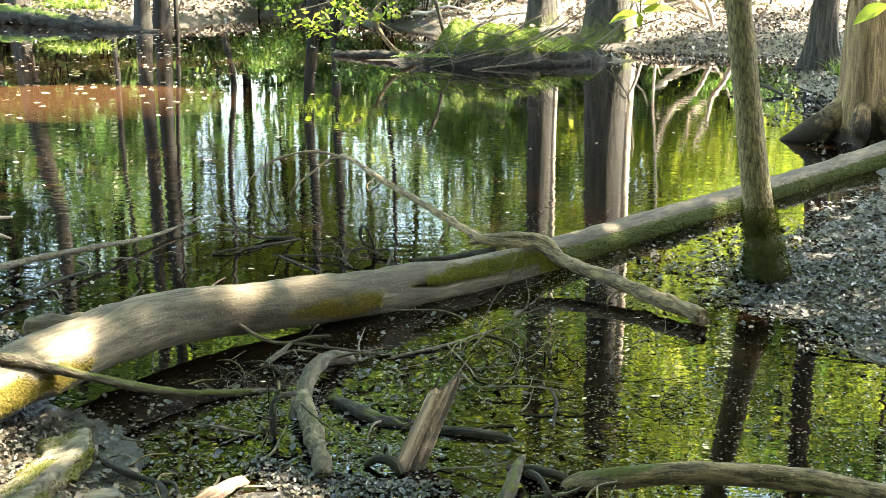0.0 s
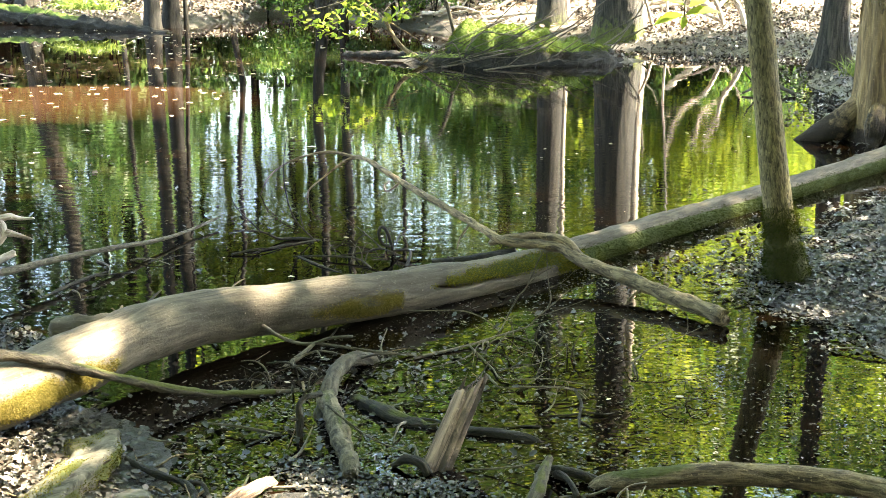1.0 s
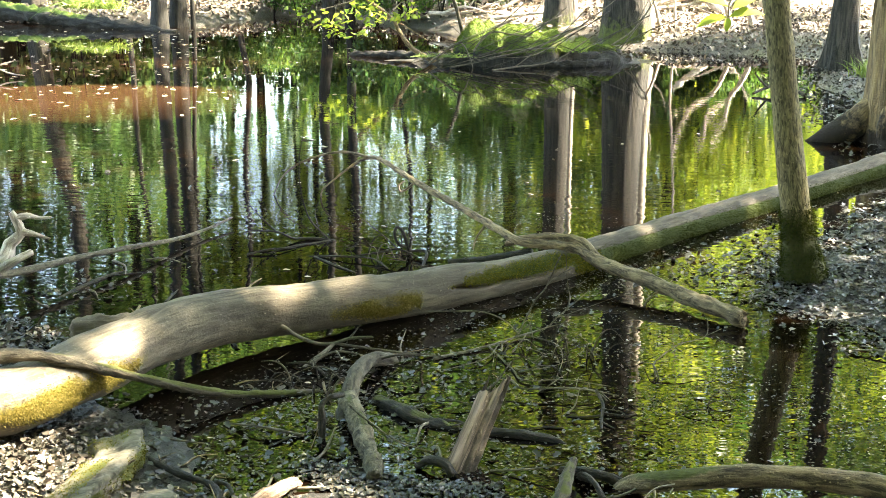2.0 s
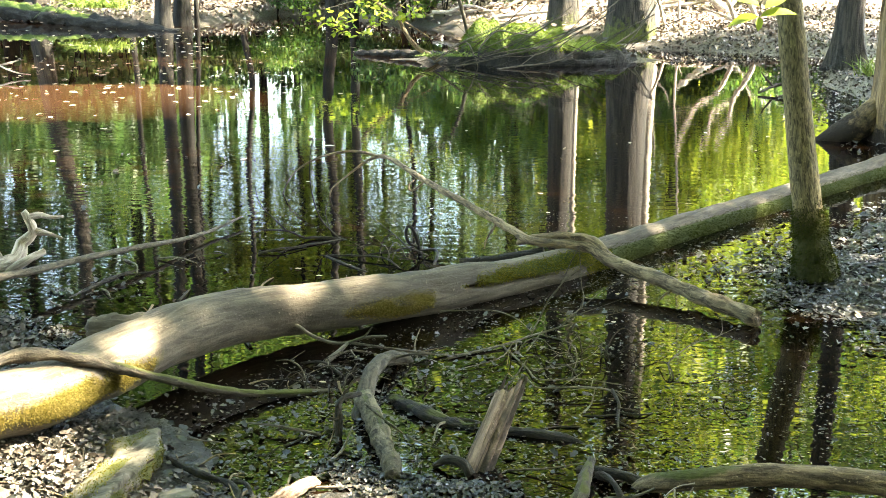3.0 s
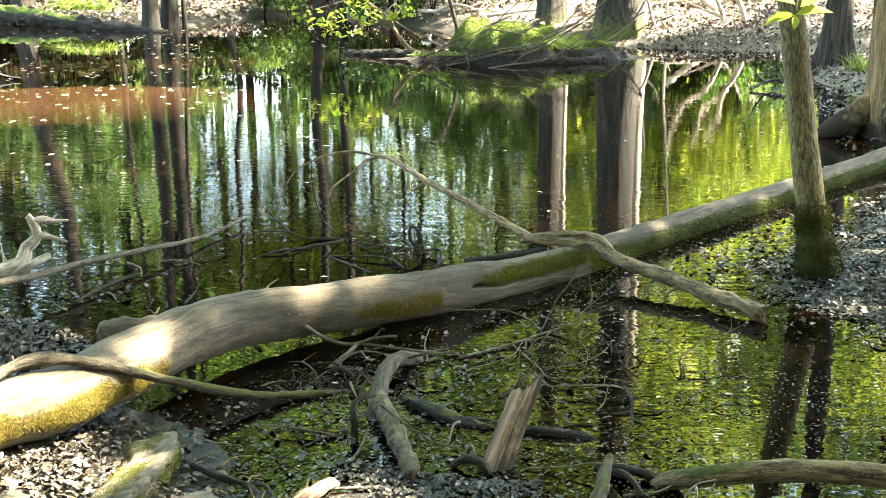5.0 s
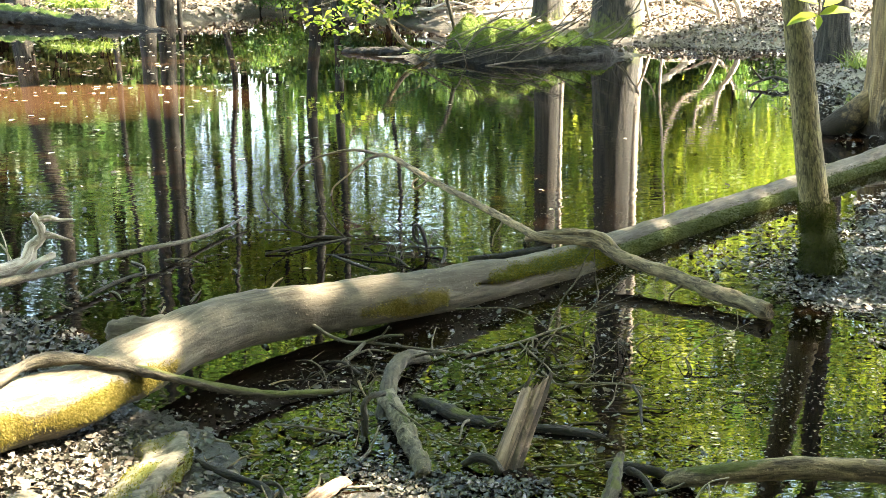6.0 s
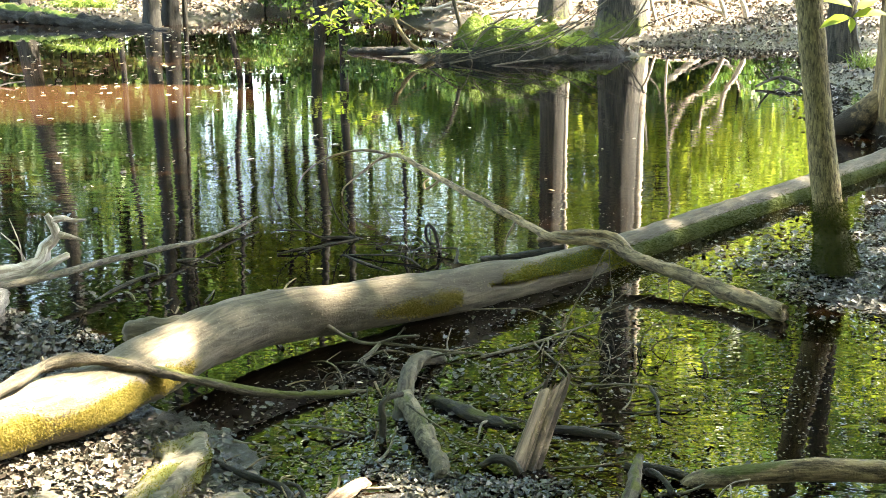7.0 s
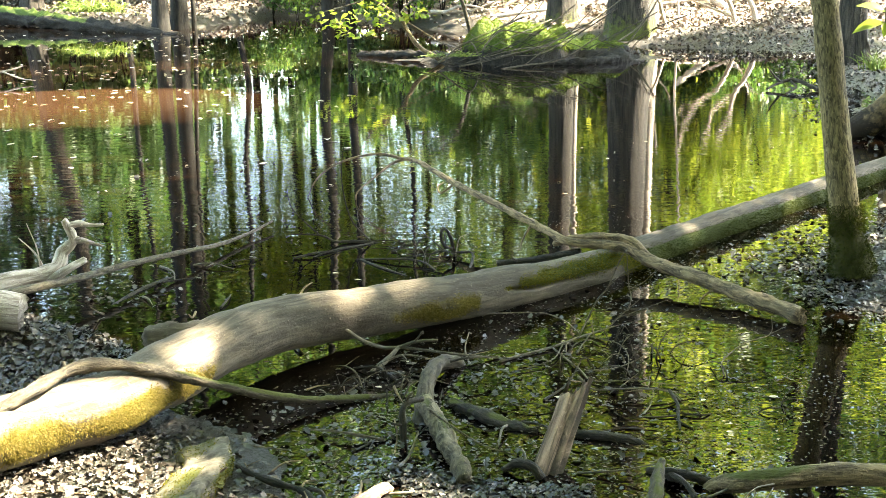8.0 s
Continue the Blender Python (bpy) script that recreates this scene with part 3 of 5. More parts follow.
sticks("bark_piece", "dark wet piece of bark beside the near log", "bark", DARK_BARK, [
    ([(0.26, 2.8, 0.0), (0.33, 2.74, 0.02), (0.4, 2.72, 0.012), (0.46, 2.7, -0.01)], 0.014, 0.012), ([(0.31, 2.73, 0.02), (0.34, 2.66, 0.03), (0.36, 2.6, 0.01)], 0.012, 0.008)], rough=0.6, seg=12)
sticks("sunken_slab", "flat dark piece of wet bark in the shallows", "bark", DARK_BARK, [
    ([(0.02, 3.06, -0.01), (0.12, 3.04, 0.006), (0.22, 3.02, 0.0), (0.29, 2.99, -0.015)], 0.022, 0.018)], rough=0.4)
sticks("near_log", "curved grey-brown log with a mossy tip in the water", "log", BRANCH, [
    ([(0.4, 2.72, -0.03), (0.44, 2.68, 0.016), (0.49, 2.63, 0.047), (0.57, 2.6, 0.072), (0.69, 2.6, 0.082), (0.83, 2.6, 0.082), (1.04, 2.57, 0.074), (1.19, 2.5, 0.07), (1.45, 2.4, 0.09), (1.8, 2.2, 0.15)], 0.024, 0.036)],
    moss=lambda u, out: 1.5 * max(0.0, out.z) * (1 - abs(u - 0.13) / 0.12) if u < 0.25 else 0.0, seg=22, rough=0.1)
sticks("pale_limb", "pale barkless branch end in sunlit litter", "branch", SPLIT, [
    ([(-0.452, 2.66, 0.018), (-0.47, 2.62, 0.028), (-0.51, 2.54, 0.033), (-0.58, 2.4, 0.036)], 0.018, 0.02)], seg=16, rough=0.55)
sticks("driftwood", "bleached forked driftwood branch by the muddy margin", "driftwood", PALE, [
    ([(-2.35, 4.1, 0.1), (-2.1, 4.3, 0.13), (-2.0, 4.4, 0.131), (-1.93, 4.45, 0.157), (-1.92, 4.5, 0.209), (-1.87, 4.5, 0.257), (-1.89, 4.5, 0.317), (-1.905, 4.5, 0.345)], 0.046, 0.012),
    ([(-1.89, 4.5, 0.315), (-1.85, 4.52, 0.325), (-1.81, 4.55, 0.31), (-1.76, 4.56, 0.31)], 0.018, 0.005),
    ([(-1.87, 4.5, 0.262), (-1.81, 4.5, 0.25), (-1.75, 4.5, 0.233)], 0.02, 0.005),
    ([(-1.95, 4.4, 0.11), (-1.87, 4.4, 0.163), (-1.81, 4.45, 0.19)], 0.022, 0.014),
    ([(-1.97, 4.42, 0.15), (-2.02, 4.45, 0.22), (-2.1, 4.5, 0.27)], 0.006, 0.002),
    ([(-1.99, 4.42, 0.15), (-2.0, 4.43, 0.24), (-2.06, 4.5, 0.33)], 0.004, 0.002)], seg=14, rough=0.2)
sticks("long_stick", "long thin grey stick reaching out over the water", "stick", TWIG, [
    ([(-2.3, 3.95, 0.1), (-2.05, 4.2, 0.115), (-1.96, 4.3, 0.115), (-1.85, 4.5, 0.1), (-1.75, 4.7, 0.092), (-1.58, 5.0, 0.073), (-1.45, 5.3, 0.04), (-1.36, 5.55, 0.03), (-1.27, 5.8, 0.04)], 0.022, 0.006),
    ([(-1.33, 5.62, 0.033), (-1.3, 5.64, 0.06)], 0.004, 0.002)], rough=0.16)
sticks("sunken_stick", "dark stick lying half under the water below the bank", "stick", DARK_BARK, [
    ([(-1.72, 4.4, -0.012), (-1.66, 4.62, 0.0), (-1.6, 4.78, 0.0), (-1.52, 4.95, -0.014)], 0.011, 0.009), ([(-1.6, 4.78, 0.0), (-1.48, 4.84, -0.002), (-1.36, 4.9, -0.008)], 0.006, 0.004)])
sticks("log_end", "pale broken log end with orange rot on the bank", "log", PALE, [
    ([(-2.75, 3.75, 0.16), (-2.3, 3.92, 0.14), (-2.05, 3.99, 0.12), (-1.93, 4.0, 0.1)], 0.1, 0.07)], seg=18, rough=0.2, parts=("body", "twig"))
sticks("drowned_twigs", "thin bare twigs rising out of the pond", "twigs", DARK_BARK, [
    ([(-0.66, 5.49, -0.02), (-0.74, 5.48, 0.003), (-0.85, 5.48, 0.009), (-0.9, 5.45, 0.016), (-0.98, 5.45, 0.048), (-1.12, 5.45, 0.053)], 0.011, 0.003),
    ([(-0.98, 5.45, 0.048), (-1.11, 5.5, 0.165), (-1.14, 5.5, 0.264)], 0.004, 0.0015),
    ([(-0.73, 5.48, 0.008), (-0.82, 5.48, 0.113), (-0.86, 5.48, 0.268), (-0.86, 5.48, 0.407), (-0.84, 5.48, 0.518)], 0.0055, 0.0012),
    ([(-0.72, 5.47, 0.0), (-0.91, 5.3, 0.004), (-0.98, 5.2, 0.0)], 0.007, 0.004),
    ([(-0.77, 5.48, 0.05), (-0.8, 5.55, 0.13), (-0.77, 5.6, 0.2)], 0.003, 0.001)])
sticks("drowned_twigs", "thin dark twigs lying half under water", "twigs", DARK_BARK, [
    ([(-0.8, 5.17, -0.005), (-0.59, 5.1, 0.016), (-0.46, 5.05, 0.016), (-0.37, 4.92, -0.01)], 0.005, 0.004),
    ([(-0.56, 5.1, 0.019), (-0.43, 5.1, 0.038), (-0.35, 5.1, 0.052), (-0.26, 5.19, -0.01)], 0.005, 0.004),
    ([(-0.35, 5.1, 0.05), (-0.44, 5.2, 0.1), (-0.55, 5.3, 0.16), (-0.6, 5.35, 0.22)], 0.003, 0.001),
    ([(-0.31, 5.22, -0.02), (-0.33, 5.15, 0.107), (-0.36, 5.15, 0.147), (-0.375, 5.15, 0.115), (-0.36, 5.15, 0.066), (-0.32, 5.15, 0.05)], 0.009, 0.007),
    ([(-0.24, 4.99, -0.01), (-0.23, 5.15, 0.03), (-0.32, 5.2, 0.02)], 0.008, 0.005),
    ([(-0.75, 5.15, 0.0), (-0.62, 4.97, 0.004), (-0.5, 4.85, -0.005)], 0.006, 0.004)])
sticks("brushwood", "tangle of thin grey dead twigs in the shallow water", "twigs", TWIG, [
    ([(-0.13, 3.71, 0.005), (0.06, 3.85, 0.008), (0.16, 3.95, 0.01), (0.22, 4.0, 0.012), (0.28, 4.0, 0.035), (0.31, 4.0, 0.069), (0.36, 4.0, 0.113), (0.43, 4.0, 0.179)], 0.0058, 0.0016),
    ([(0.17, 3.97, 0.013), (0.23, 3.97, 0.143), (0.27, 3.97, 0.197), (0.31, 3.97, 0.294), (0.34, 3.97, 0.35)], 0.0036, 0.0012),
    ([(0.35, 4.0, 0.1), (0.36, 4.0, 0.15), (0.35, 4.0, 0.2), (0.34, 4.0, 0.329)], 0.0030, 0.0012),
    ([(0.27, 3.97, 0.2), (0.32, 3.97, 0.245), (0.39, 3.95, 0.289)], 0.0022, 0.0008),
    ([(0.355, 4.0, 0.183), (0.4, 4.0, 0.205), (0.45, 4.0, 0.254)], 0.0022, 0.0008),
    ([(-0.17, 4.03, 0.08), (-0.06, 4.03, 0.083), (0.04, 4.03, 0.081), (0.12, 4.0, 0.058), (0.17, 3.97, 0.019)], 0.0025, 0.0024)])
sticks("brushwood", "loose spray of thin grey dead twigs in the shallow water", "twigs", TWIG, [
    ([(0.31, 4.0, 0.07), (0.4, 4.0, 0.103), (0.54, 4.0, 0.158)], 0.0025, 0.0008),
    ([(0.17, 3.95, 0.01), (0.28, 3.92, 0.06), (0.39, 3.9, 0.097), (0.49, 3.9, 0.123)], 0.0025, 0.0008),
    ([(0.06, 3.85, 0.008), (0.14, 3.62, 0.006), (0.18, 3.5, 0.008), (0.32, 3.5, 0.01), (0.46, 3.45, 0.008)], 0.0036, 0.0016),
    ([(0.2, 3.97, 0.012), (0.3, 3.85, 0.02), (0.32, 3.72, 0.012), (0.29, 3.55, 0.002)], 0.0029, 0.0016),
    ([(0.1, 3.87, 0.01), (0.05, 3.7, 0.012), (-0.08, 3.6, 0.006)], 0.0029, 0.0016),
    ([(0.16, 3.6, 0.008), (0.26, 3.62, 0.01), (0.36, 3.7, 0.02), (0.42, 3.78, 0.05)], 0.0022, 0.0008)])
sticks("forked_twig", "forked bare twig standing in the water", "twig", TWIG, [
    ([(0.63, 3.56, -0.02), (0.62, 3.58, 0.02), (0.63, 3.62, 0.04), (0.72, 3.7, 0.073), (0.82, 3.77, 0.081), (0.83, 3.8, 0.138)], 0.0032, 0.0014),
    ([(0.82, 3.77, 0.081), (0.88, 3.8, 0.099)], 0.0022, 0.0010), ([(0.72, 3.7, 0.073), (0.76, 3.7, 0.12)], 0.0014, 0.0008)])
sticks("dead_twig", "small bent grey twig beside the fallen trunk", "twig", TWIG, [
    ([(-0.7, 3.8, 0.1), (-0.67, 3.8, 0.088), (-0.62, 3.8, 0.053), (-0.55, 3.78, 0.034), (-0.49, 3.78, 0.033), (-0.43, 3.76, 0.06), (-0.35, 3.75, 0.07)], 0.009, 0.005),
    ([(-0.49, 3.78, 0.033), (-0.52, 3.7, 0.02), (-0.58, 3.62, -0.01)], 0.008, 0.012), ([(-0.43, 3.76, 0.06), (-0.4, 3.76, 0.1)], 0.004, 0.002), ([(-0.49, 3.78, 0.035), (-0.3, 3.72, 0.03), (-0.12, 3.75, 0.0)], 0.006, 0.004)])

sticks("thin_twig", "long thin grey twig lying on the water by the stub", "twig", TWIG, [
    ([(0.12, 3.44, 0.045), (0.15, 3.4, 0.03), (0.18, 3.37, 0.026), (0.35, 3.37, 0.03), (0.48, 3.37, 0.006)], 0.0045, 0.002), ([(0.25, 3.38, 0.03), (0.32, 3.46, 0.05)], 0.0025, 0.001), ([(0.42, 3.37, 0.02), (0.45, 3.33, 0.004)], 0.002, 0.001)])
sticks("dark_twig", "small black branching twig in the shallow water", "twig", DARK_BARK, [
    ([(0.405, 3.35, 0.03), (0.42, 3.28, 0.012), (0.41, 3.2, 0.006), (0.4, 3.1, 0.0)], 0.006, 0.004), ([(0.41, 3.2, 0.006), (0.35, 3.19, 0.004), (0.3, 3.2, 0.0)], 0.004, 0.002), ([(0.41, 3.22, 0.006), (0.48, 3.2, 0.006), (0.52, 3.23, 0.0)], 0.004, 0.002), ([(0.405, 3.15, 0.003), (0.44, 3.1, 0.003)], 0.004, 0.002)])
sticks("pale_twig", "white bleached forked twig by the near log", "twig", PALE, [
    ([(0.4, 2.37, 0.0), (0.43, 2.4, 0.09), (0.46, 2.4, 0.135), (0.508, 2.4, 0.15)], 0.003, 0.002), ([(0.46, 2.4, 0.135), (0.462, 2.39, 0.1)], 0.0025, 0.002), ([(0.505, 2.4, 0.14), (0.488, 2.39, 0.11)], 0.002, 0.0015)])
sticks("dark_branch", "dark forked dead branch on the muddy shore", "branch", DARK_BARK, [
    ([(3.1, 11.5, 0.02), (2.95, 11.8, 0.08), (2.8, 11.8, 0.06), (2.62, 11.6, 0.02)], 0.022, 0.012), ([(2.8, 11.8, 0.06), (2.7, 11.7, 0.15), (2.63, 11.6, 0.22)], 0.012, 0.006), ([(2.9, 11.8, 0.07), (2.9, 11.6, 0.03), (2.75, 11.4, 0.0)], 0.012, 0.006)])
sticks("pale_branch", "pale bare branch tips over the sunlit shallows", "branch", PALE, [
    ([(-6.1, 13.1, 0.1), (-5.7, 13.05, 0.1), (-5.45, 13.1, 0.11), (-5.25, 13.2, 0.16)], 0.022, 0.008), ([(-5.45, 13.1, 0.11), (-5.2, 12.95, 0.05), (-5.02, 12.9, 0.03)], 0.012, 0.005), ([(-5.7, 13.05, 0.1), (-5.55, 12.8, 0.03), (-5.3, 12.65, 0.01)], 0.012, 0.005)])

# loose twigs in the litter and shallows
twig_rng = random.Random(7)
for x0, x1, y0, y1, count in ((-0.75, -0.45, 3.35, 3.6, 8), (-1.0, 0.5, 2.5, 3.3, 22), (-0.9, 0.4, 3.4, 3.9, 10), (-2.4, -1.2, 3.2, 4.5, 16), (-1.7, -0.6, 2.4, 2.8, 12), (1.2, 2.4, 3.6, 6.0, 8), (-1.6, -0.4, 4.6, 5.4, 7)):
    for i in range(count):
        x, y, l, a = twig_rng.uniform(x0, x1), twig_rng.uniform(y0, y1), twig_rng.uniform(0.07, 0.28), twig_rng.uniform(0, 6.3)
        z, r = max(0.0, above(x, y)), twig_rng.uniform(0.0015, 0.0045)
        dx, dy, bow = math.cos(a) * l / 2, math.sin(a) * l / 2, twig_rng.uniform(-0.2, 0.2)
        line = [(x - dx, y - dy, z + r), (x - dy * bow, y + dx * bow, z + r + twig_rng.uniform(0, 0.02)), (x + dx, y + dy, z + r + twig_rng.choice((0, 0, 0.05)))]
        sticks("loose_twig", "thin dead twig lying in wet leaves", "twig", twig_rng.choice((TWIG, DARK_BARK, BRANCH)), [(line, r * 1.4, r * 0.6)] + ([([line[1], (x + dy * 0.5, y - dx * 0.5, z + 0.02)], r, r * 0.4)] if i % 3 == 0 else []), group="loose twigs")

# fine dead twigs that stand and arch out of the shallows
arc = random.Random(19)
for x0, x1, y0, y1, tall, count in ((-0.62, -0.34, 3.36, 3.56, 0.07, 11), (0.05, 0.5, 3.55, 4.0, 0.1, 15), (0.3, 0.75, 3.2, 3.6, 0.05, 7), (-0.95, -0.3, 4.95, 5.5, 0.12, 8)):
    for i in range(count):
        x, y, l, a = arc.uniform(x0, x1), arc.uniform(y0, y1), arc.uniform(0.08, 0.26), arc.uniform(0, 6.3)
        dx, dy, top, r = math.cos(a) * l, math.sin(a) * l * 0.6, arc.uniform(0.3, 1) * tall, arc.uniform(0.0015, 0.003)
        line = [(x, y, -0.015), (x + dx * 0.2, y + dy * 0.2, top * 0.7), (x + dx * 0.55, y + dy * 0.5, top), (x + dx, y + dy, top * arc.uniform(-0.1, 0.9))]
        sticks("loose_twig", "fine dead twig arching out of the shallow water", "twig", arc.choice((TWIG, DARK_BARK, DARK_BARK)), [(line, r * 1.3, r * 0.5), ([line[2], (line[2][0] + dy * 0.6, line[2][1] - dx * 0.4, top * 1.3)], r * 0.7, r * 0.3)], group="loose twigs")

# ---- the split stub in the shallows ----
stub = Shape()
for i in range(19):
    u = i / 18
    for k in range(28):
        a = 2 * math.pi * k / 28
        ca, sa = math.cos(a), math.sin(a)
        g = Vector((ca * 0.036, sa * 0.03, u * 0.24))
        r = 1.0 - 0.45 * math.exp(-(((a - 4.8 - 0.2 * math.sin(u * 4)) / 0.17) ** 2)) - 0.22 * math.exp(-(((a - 5.6) / 0.1) ** 2)) + 0.14 * math.cos(2 * a) + 0.16 * noise.noise(Vector((ca * 1.9, sa * 1.9, 3 + u * 0.6))) + 0.12 * noise.noise(Vector((ca * 5, sa * 5, u * 1.5))) + 0.06 * noise.noise(g * 45)
        teeth = 0.13 * math.exp(-((math.remainder(a - 5.75, 2 * math.pi) / 0.55) ** 2)) - 0.03 + 0.3 * abs(noise.noise(Vector((ca * 9, sa * 9, 4))))
        z = u + (teeth - 0.08) * max(0, (u - 0.45) / 0.55)
        stub.v.append(Vector((-0.045 + 0.125 * z + ca * 0.038 * r * (1.1 - 0.12 * u), 2.74 + 0.27 * z + sa * 0.034 * r * (1.1 - 0.12 * u), -0.05 + 0.225 * z)))
        # The moss value here turns wood dark brown: patchy, more at foot and right.
        stub.grain.append(g), stub.moss.append(0.46 + 0.8 * noise.noise(Vector((ca * 4, sa * 4, u * 1.2 + 2))) + max(0.0, 0.5 - 1.3 * u) + (0.16 if a > 4.9 or a < 1.2 else 0.0))
stub.f = [(i * 28 + k, i * 28 + (k + 1) % 28, (i + 1) * 28 + (k + 1) % 28, (i + 1) * 28 + k) for i in range(18) for k in range(28)] + [tuple(18 * 28 + k for k in range(28))]
tagged(part("broken_stub", stub, SPLIT), "split broken branch stub of bare wood leaning in the shallows", "stub")


# ---- the mossy stone and stones in the near litter ----
def stone(name, label, at, size, turn, material, moss=0.6, seed=0, category="stone"):
    """A worn stone with a flattish top."""
    s, shift = Shape(), Vector((seed * 3.7, seed, 1))
    bm = bmesh.new()
    bmesh.ops.create_icosphere(bm, subdivisions=4, radius=1)
    for v in bm.verts:
        c = v.co.normalized()
        box = c / max(abs(c.x), abs(c.y), abs(c.z)) * 0.75
        c = c.lerp(box, 0.6) * (1 + 0.16 * noise.noise(c * 1.6 + shift) + 0.05 * noise.noise(c * 6 + shift))
        p = Matrix.Rotation(turn, 3, "Z") @ Vector((c.x * size[0], c.y * size[1], c.z * size[2]))
        s.v.append(p + Vector(at)), s.grain.append(p + shift), s.moss.append(moss * max(0, c.z) ** 0.5)
    s.f = [tuple(v.index for v in f.verts) for f in bm.faces]
    bm.free()
    ob = thing(name, label, category)
    part("body", s, material, ob)
    if moss > 0.3:
        moss_tufts("moss", s, ob, rng, int(5000 * moss), 0.006, 0.5)
    return ob


ROCK = bark_material("grey_stone", (0.03, 0.026, 0.018), (0.15, 0.13, 0.095), furrow=(22, 22, 22), depth=0.004)
slab = thing("mossy_stone", "long angular stone with a sunlit edge and green moss", "stone")
lump = Shape()
for i in range(46):
    u = i / 45
    cx, cy = -0.93 - 0.085 * u - 0.045 * math.exp(-((u / 0.14) ** 2)), 2.83 - 0.53 * u
    wide_here = (0.045 + 0.03 * math.sin(u * 3.0) + 0.045 * math.exp(-((u / 0.13) ** 2))) * (1 - 0.25 * abs(2 * u - 1) ** 6)
    for k in range(40):
        a = 2 * math.pi * k / 40
        ca, sa = math.cos(a), math.sin(a)
        q = 1 / max(abs(ca) ** 5 + abs(sa) ** 5, 1e-6) ** 0.2
        g = Vector((ca * 0.06, sa * 0.04, u * 0.5))
        q *= (1 + 0.2 * noise.noise(g * 14) + 0.12 * noise.noise(g * 45)) * (0.55 if i in (0, 45) else 0.88 if i in (1, 44) else 1)
        z = 0.04 + sa * q * 0.045 + 0.016 * ca * q - 0.012 * u
        lump.v.append(Vector((cx + ca * q * wide_here, cy + ca * 0.015, z)))
        lump.grain.append(g), lump.moss.append((0.78 if ca > 0.85 else 0.25 if ca > 0.35 else 0.62) * (0.85 + 0.7 * noise.noise(g * 13)))
lump.f = [(i * 40 + k, (i + 1) * 40 + k, (i + 1) * 40 + (k + 1) % 40, i * 40 + (k + 1) % 40) for i in range(45) for k in range(40)] + [tuple(range(40)), tuple(45 * 40 + k for k in reversed(range(40)))]
part("body", lump, ROCK, slab)
moss_tufts("moss", lump, slab, rng, 5000, 0.007, 0.5)
stone("small_stone", "small muddy stone in the litter", (-0.78, 2.5, 0.03), (0.06, 0.04, 0.03), 0.4, ROCK, 0.1, 2)
stone("small_stone", "small muddy stone in the litter", (-1.25, 2.42, 0.05), (0.08, 0.05, 0.04), 1.2, ROCK, 0.4, 3)

# ---- the young tree on the muddy margin ----
young = thing("young_tree", "slender grey-brown young tree with a mossy foot in the mud", "tree", at=(1.42, 4.84, 0))
trunk = Shape().limb([(0.02, 0, -0.1, 0.105), (0.01, 0, 0.0, 0.1), (-0.005, 0.0, 0.1, 0.083), (-0.022, 0.01, 0.2, 0.068), (-0.09, 0.02, 0.6, 0.059), (-0.16, 0.02, 1.07, 0.056), (-0.24, 0.04, 1.6, 0.054), (-0.3, 0.1, 2.6, 0.05), (-0.2, 0.3, 4.2, 0.042), (-0.3, 0.4, 6.0, 0.02)],
                     0.04, 22, 0.07, 6.0, lambda u, out: float(np.interp(u, (0.0, 0.03, 0.055, 0.085), (1.3, 1.15, 0.6, 0.0))))
part("trunk", trunk, SMALL_BARK, young)
moss_tufts("moss", trunk, young, rng, 9000, 0.012, 0.42, DARK_MOSS, jitter=0.022)

# ---- the broken snag on the far side of the log ----
snag = thing("tree_snag", "tall broken tree stump of bare brown wood with spread roots", "stump", at=(3.02, 8.72, 0))
part("body", Shape().trunk(1.0, 0.19, 0.16, 0.28, 5, (-0.03, 0.0), 72, 60, 0.02, 0.3, None, moss=lambda z, a: 1.2 - z / 0.3 + 0.25 * math.sin(3 * a) if z < 0.5 else 0.0), SNAG_WOOD, snag)


for turn, reach, thick in ((3.05, 0.6, 0.11), (4.3, 0.36, 0.07), (5.4, 0.4, 0.11), (2.1, 0.4, 0.09)):
    c, d = math.cos(turn), math.sin(turn)
    part("root", Shape().limb([(c * 0.1, d * 0.1, 0.34, thick * 0.7), (c * 0.24, d * 0.24, 0.15, thick), (c * 0.42 * reach / 0.6, d * 0.42 * reach / 0.6, 0.04, thick * 0.8), (c * reach, d * reach, -0.03, thick * 0.3)], 0.03, 16, 0.14, 6, lambda u, out: 0.35 + 0.7 * u), SNAG_WOOD, snag, "dark wet spreading root")
for k, (x, y, z) in enumerate(((-0.12, -0.08, 0.98), (0.1, -0.1, 0.92), (0.13, 0.05, 1.02))):
    part("splinter", Shape().limb([(x, y, z - 0.25, 0.035), (x * 1.05, y * 1.05, z, 0.028), (x * 1.1, y, z + 0.16, 0.006)], 0.03, 7, 0.3, 20), SNAG_WOOD, snag)


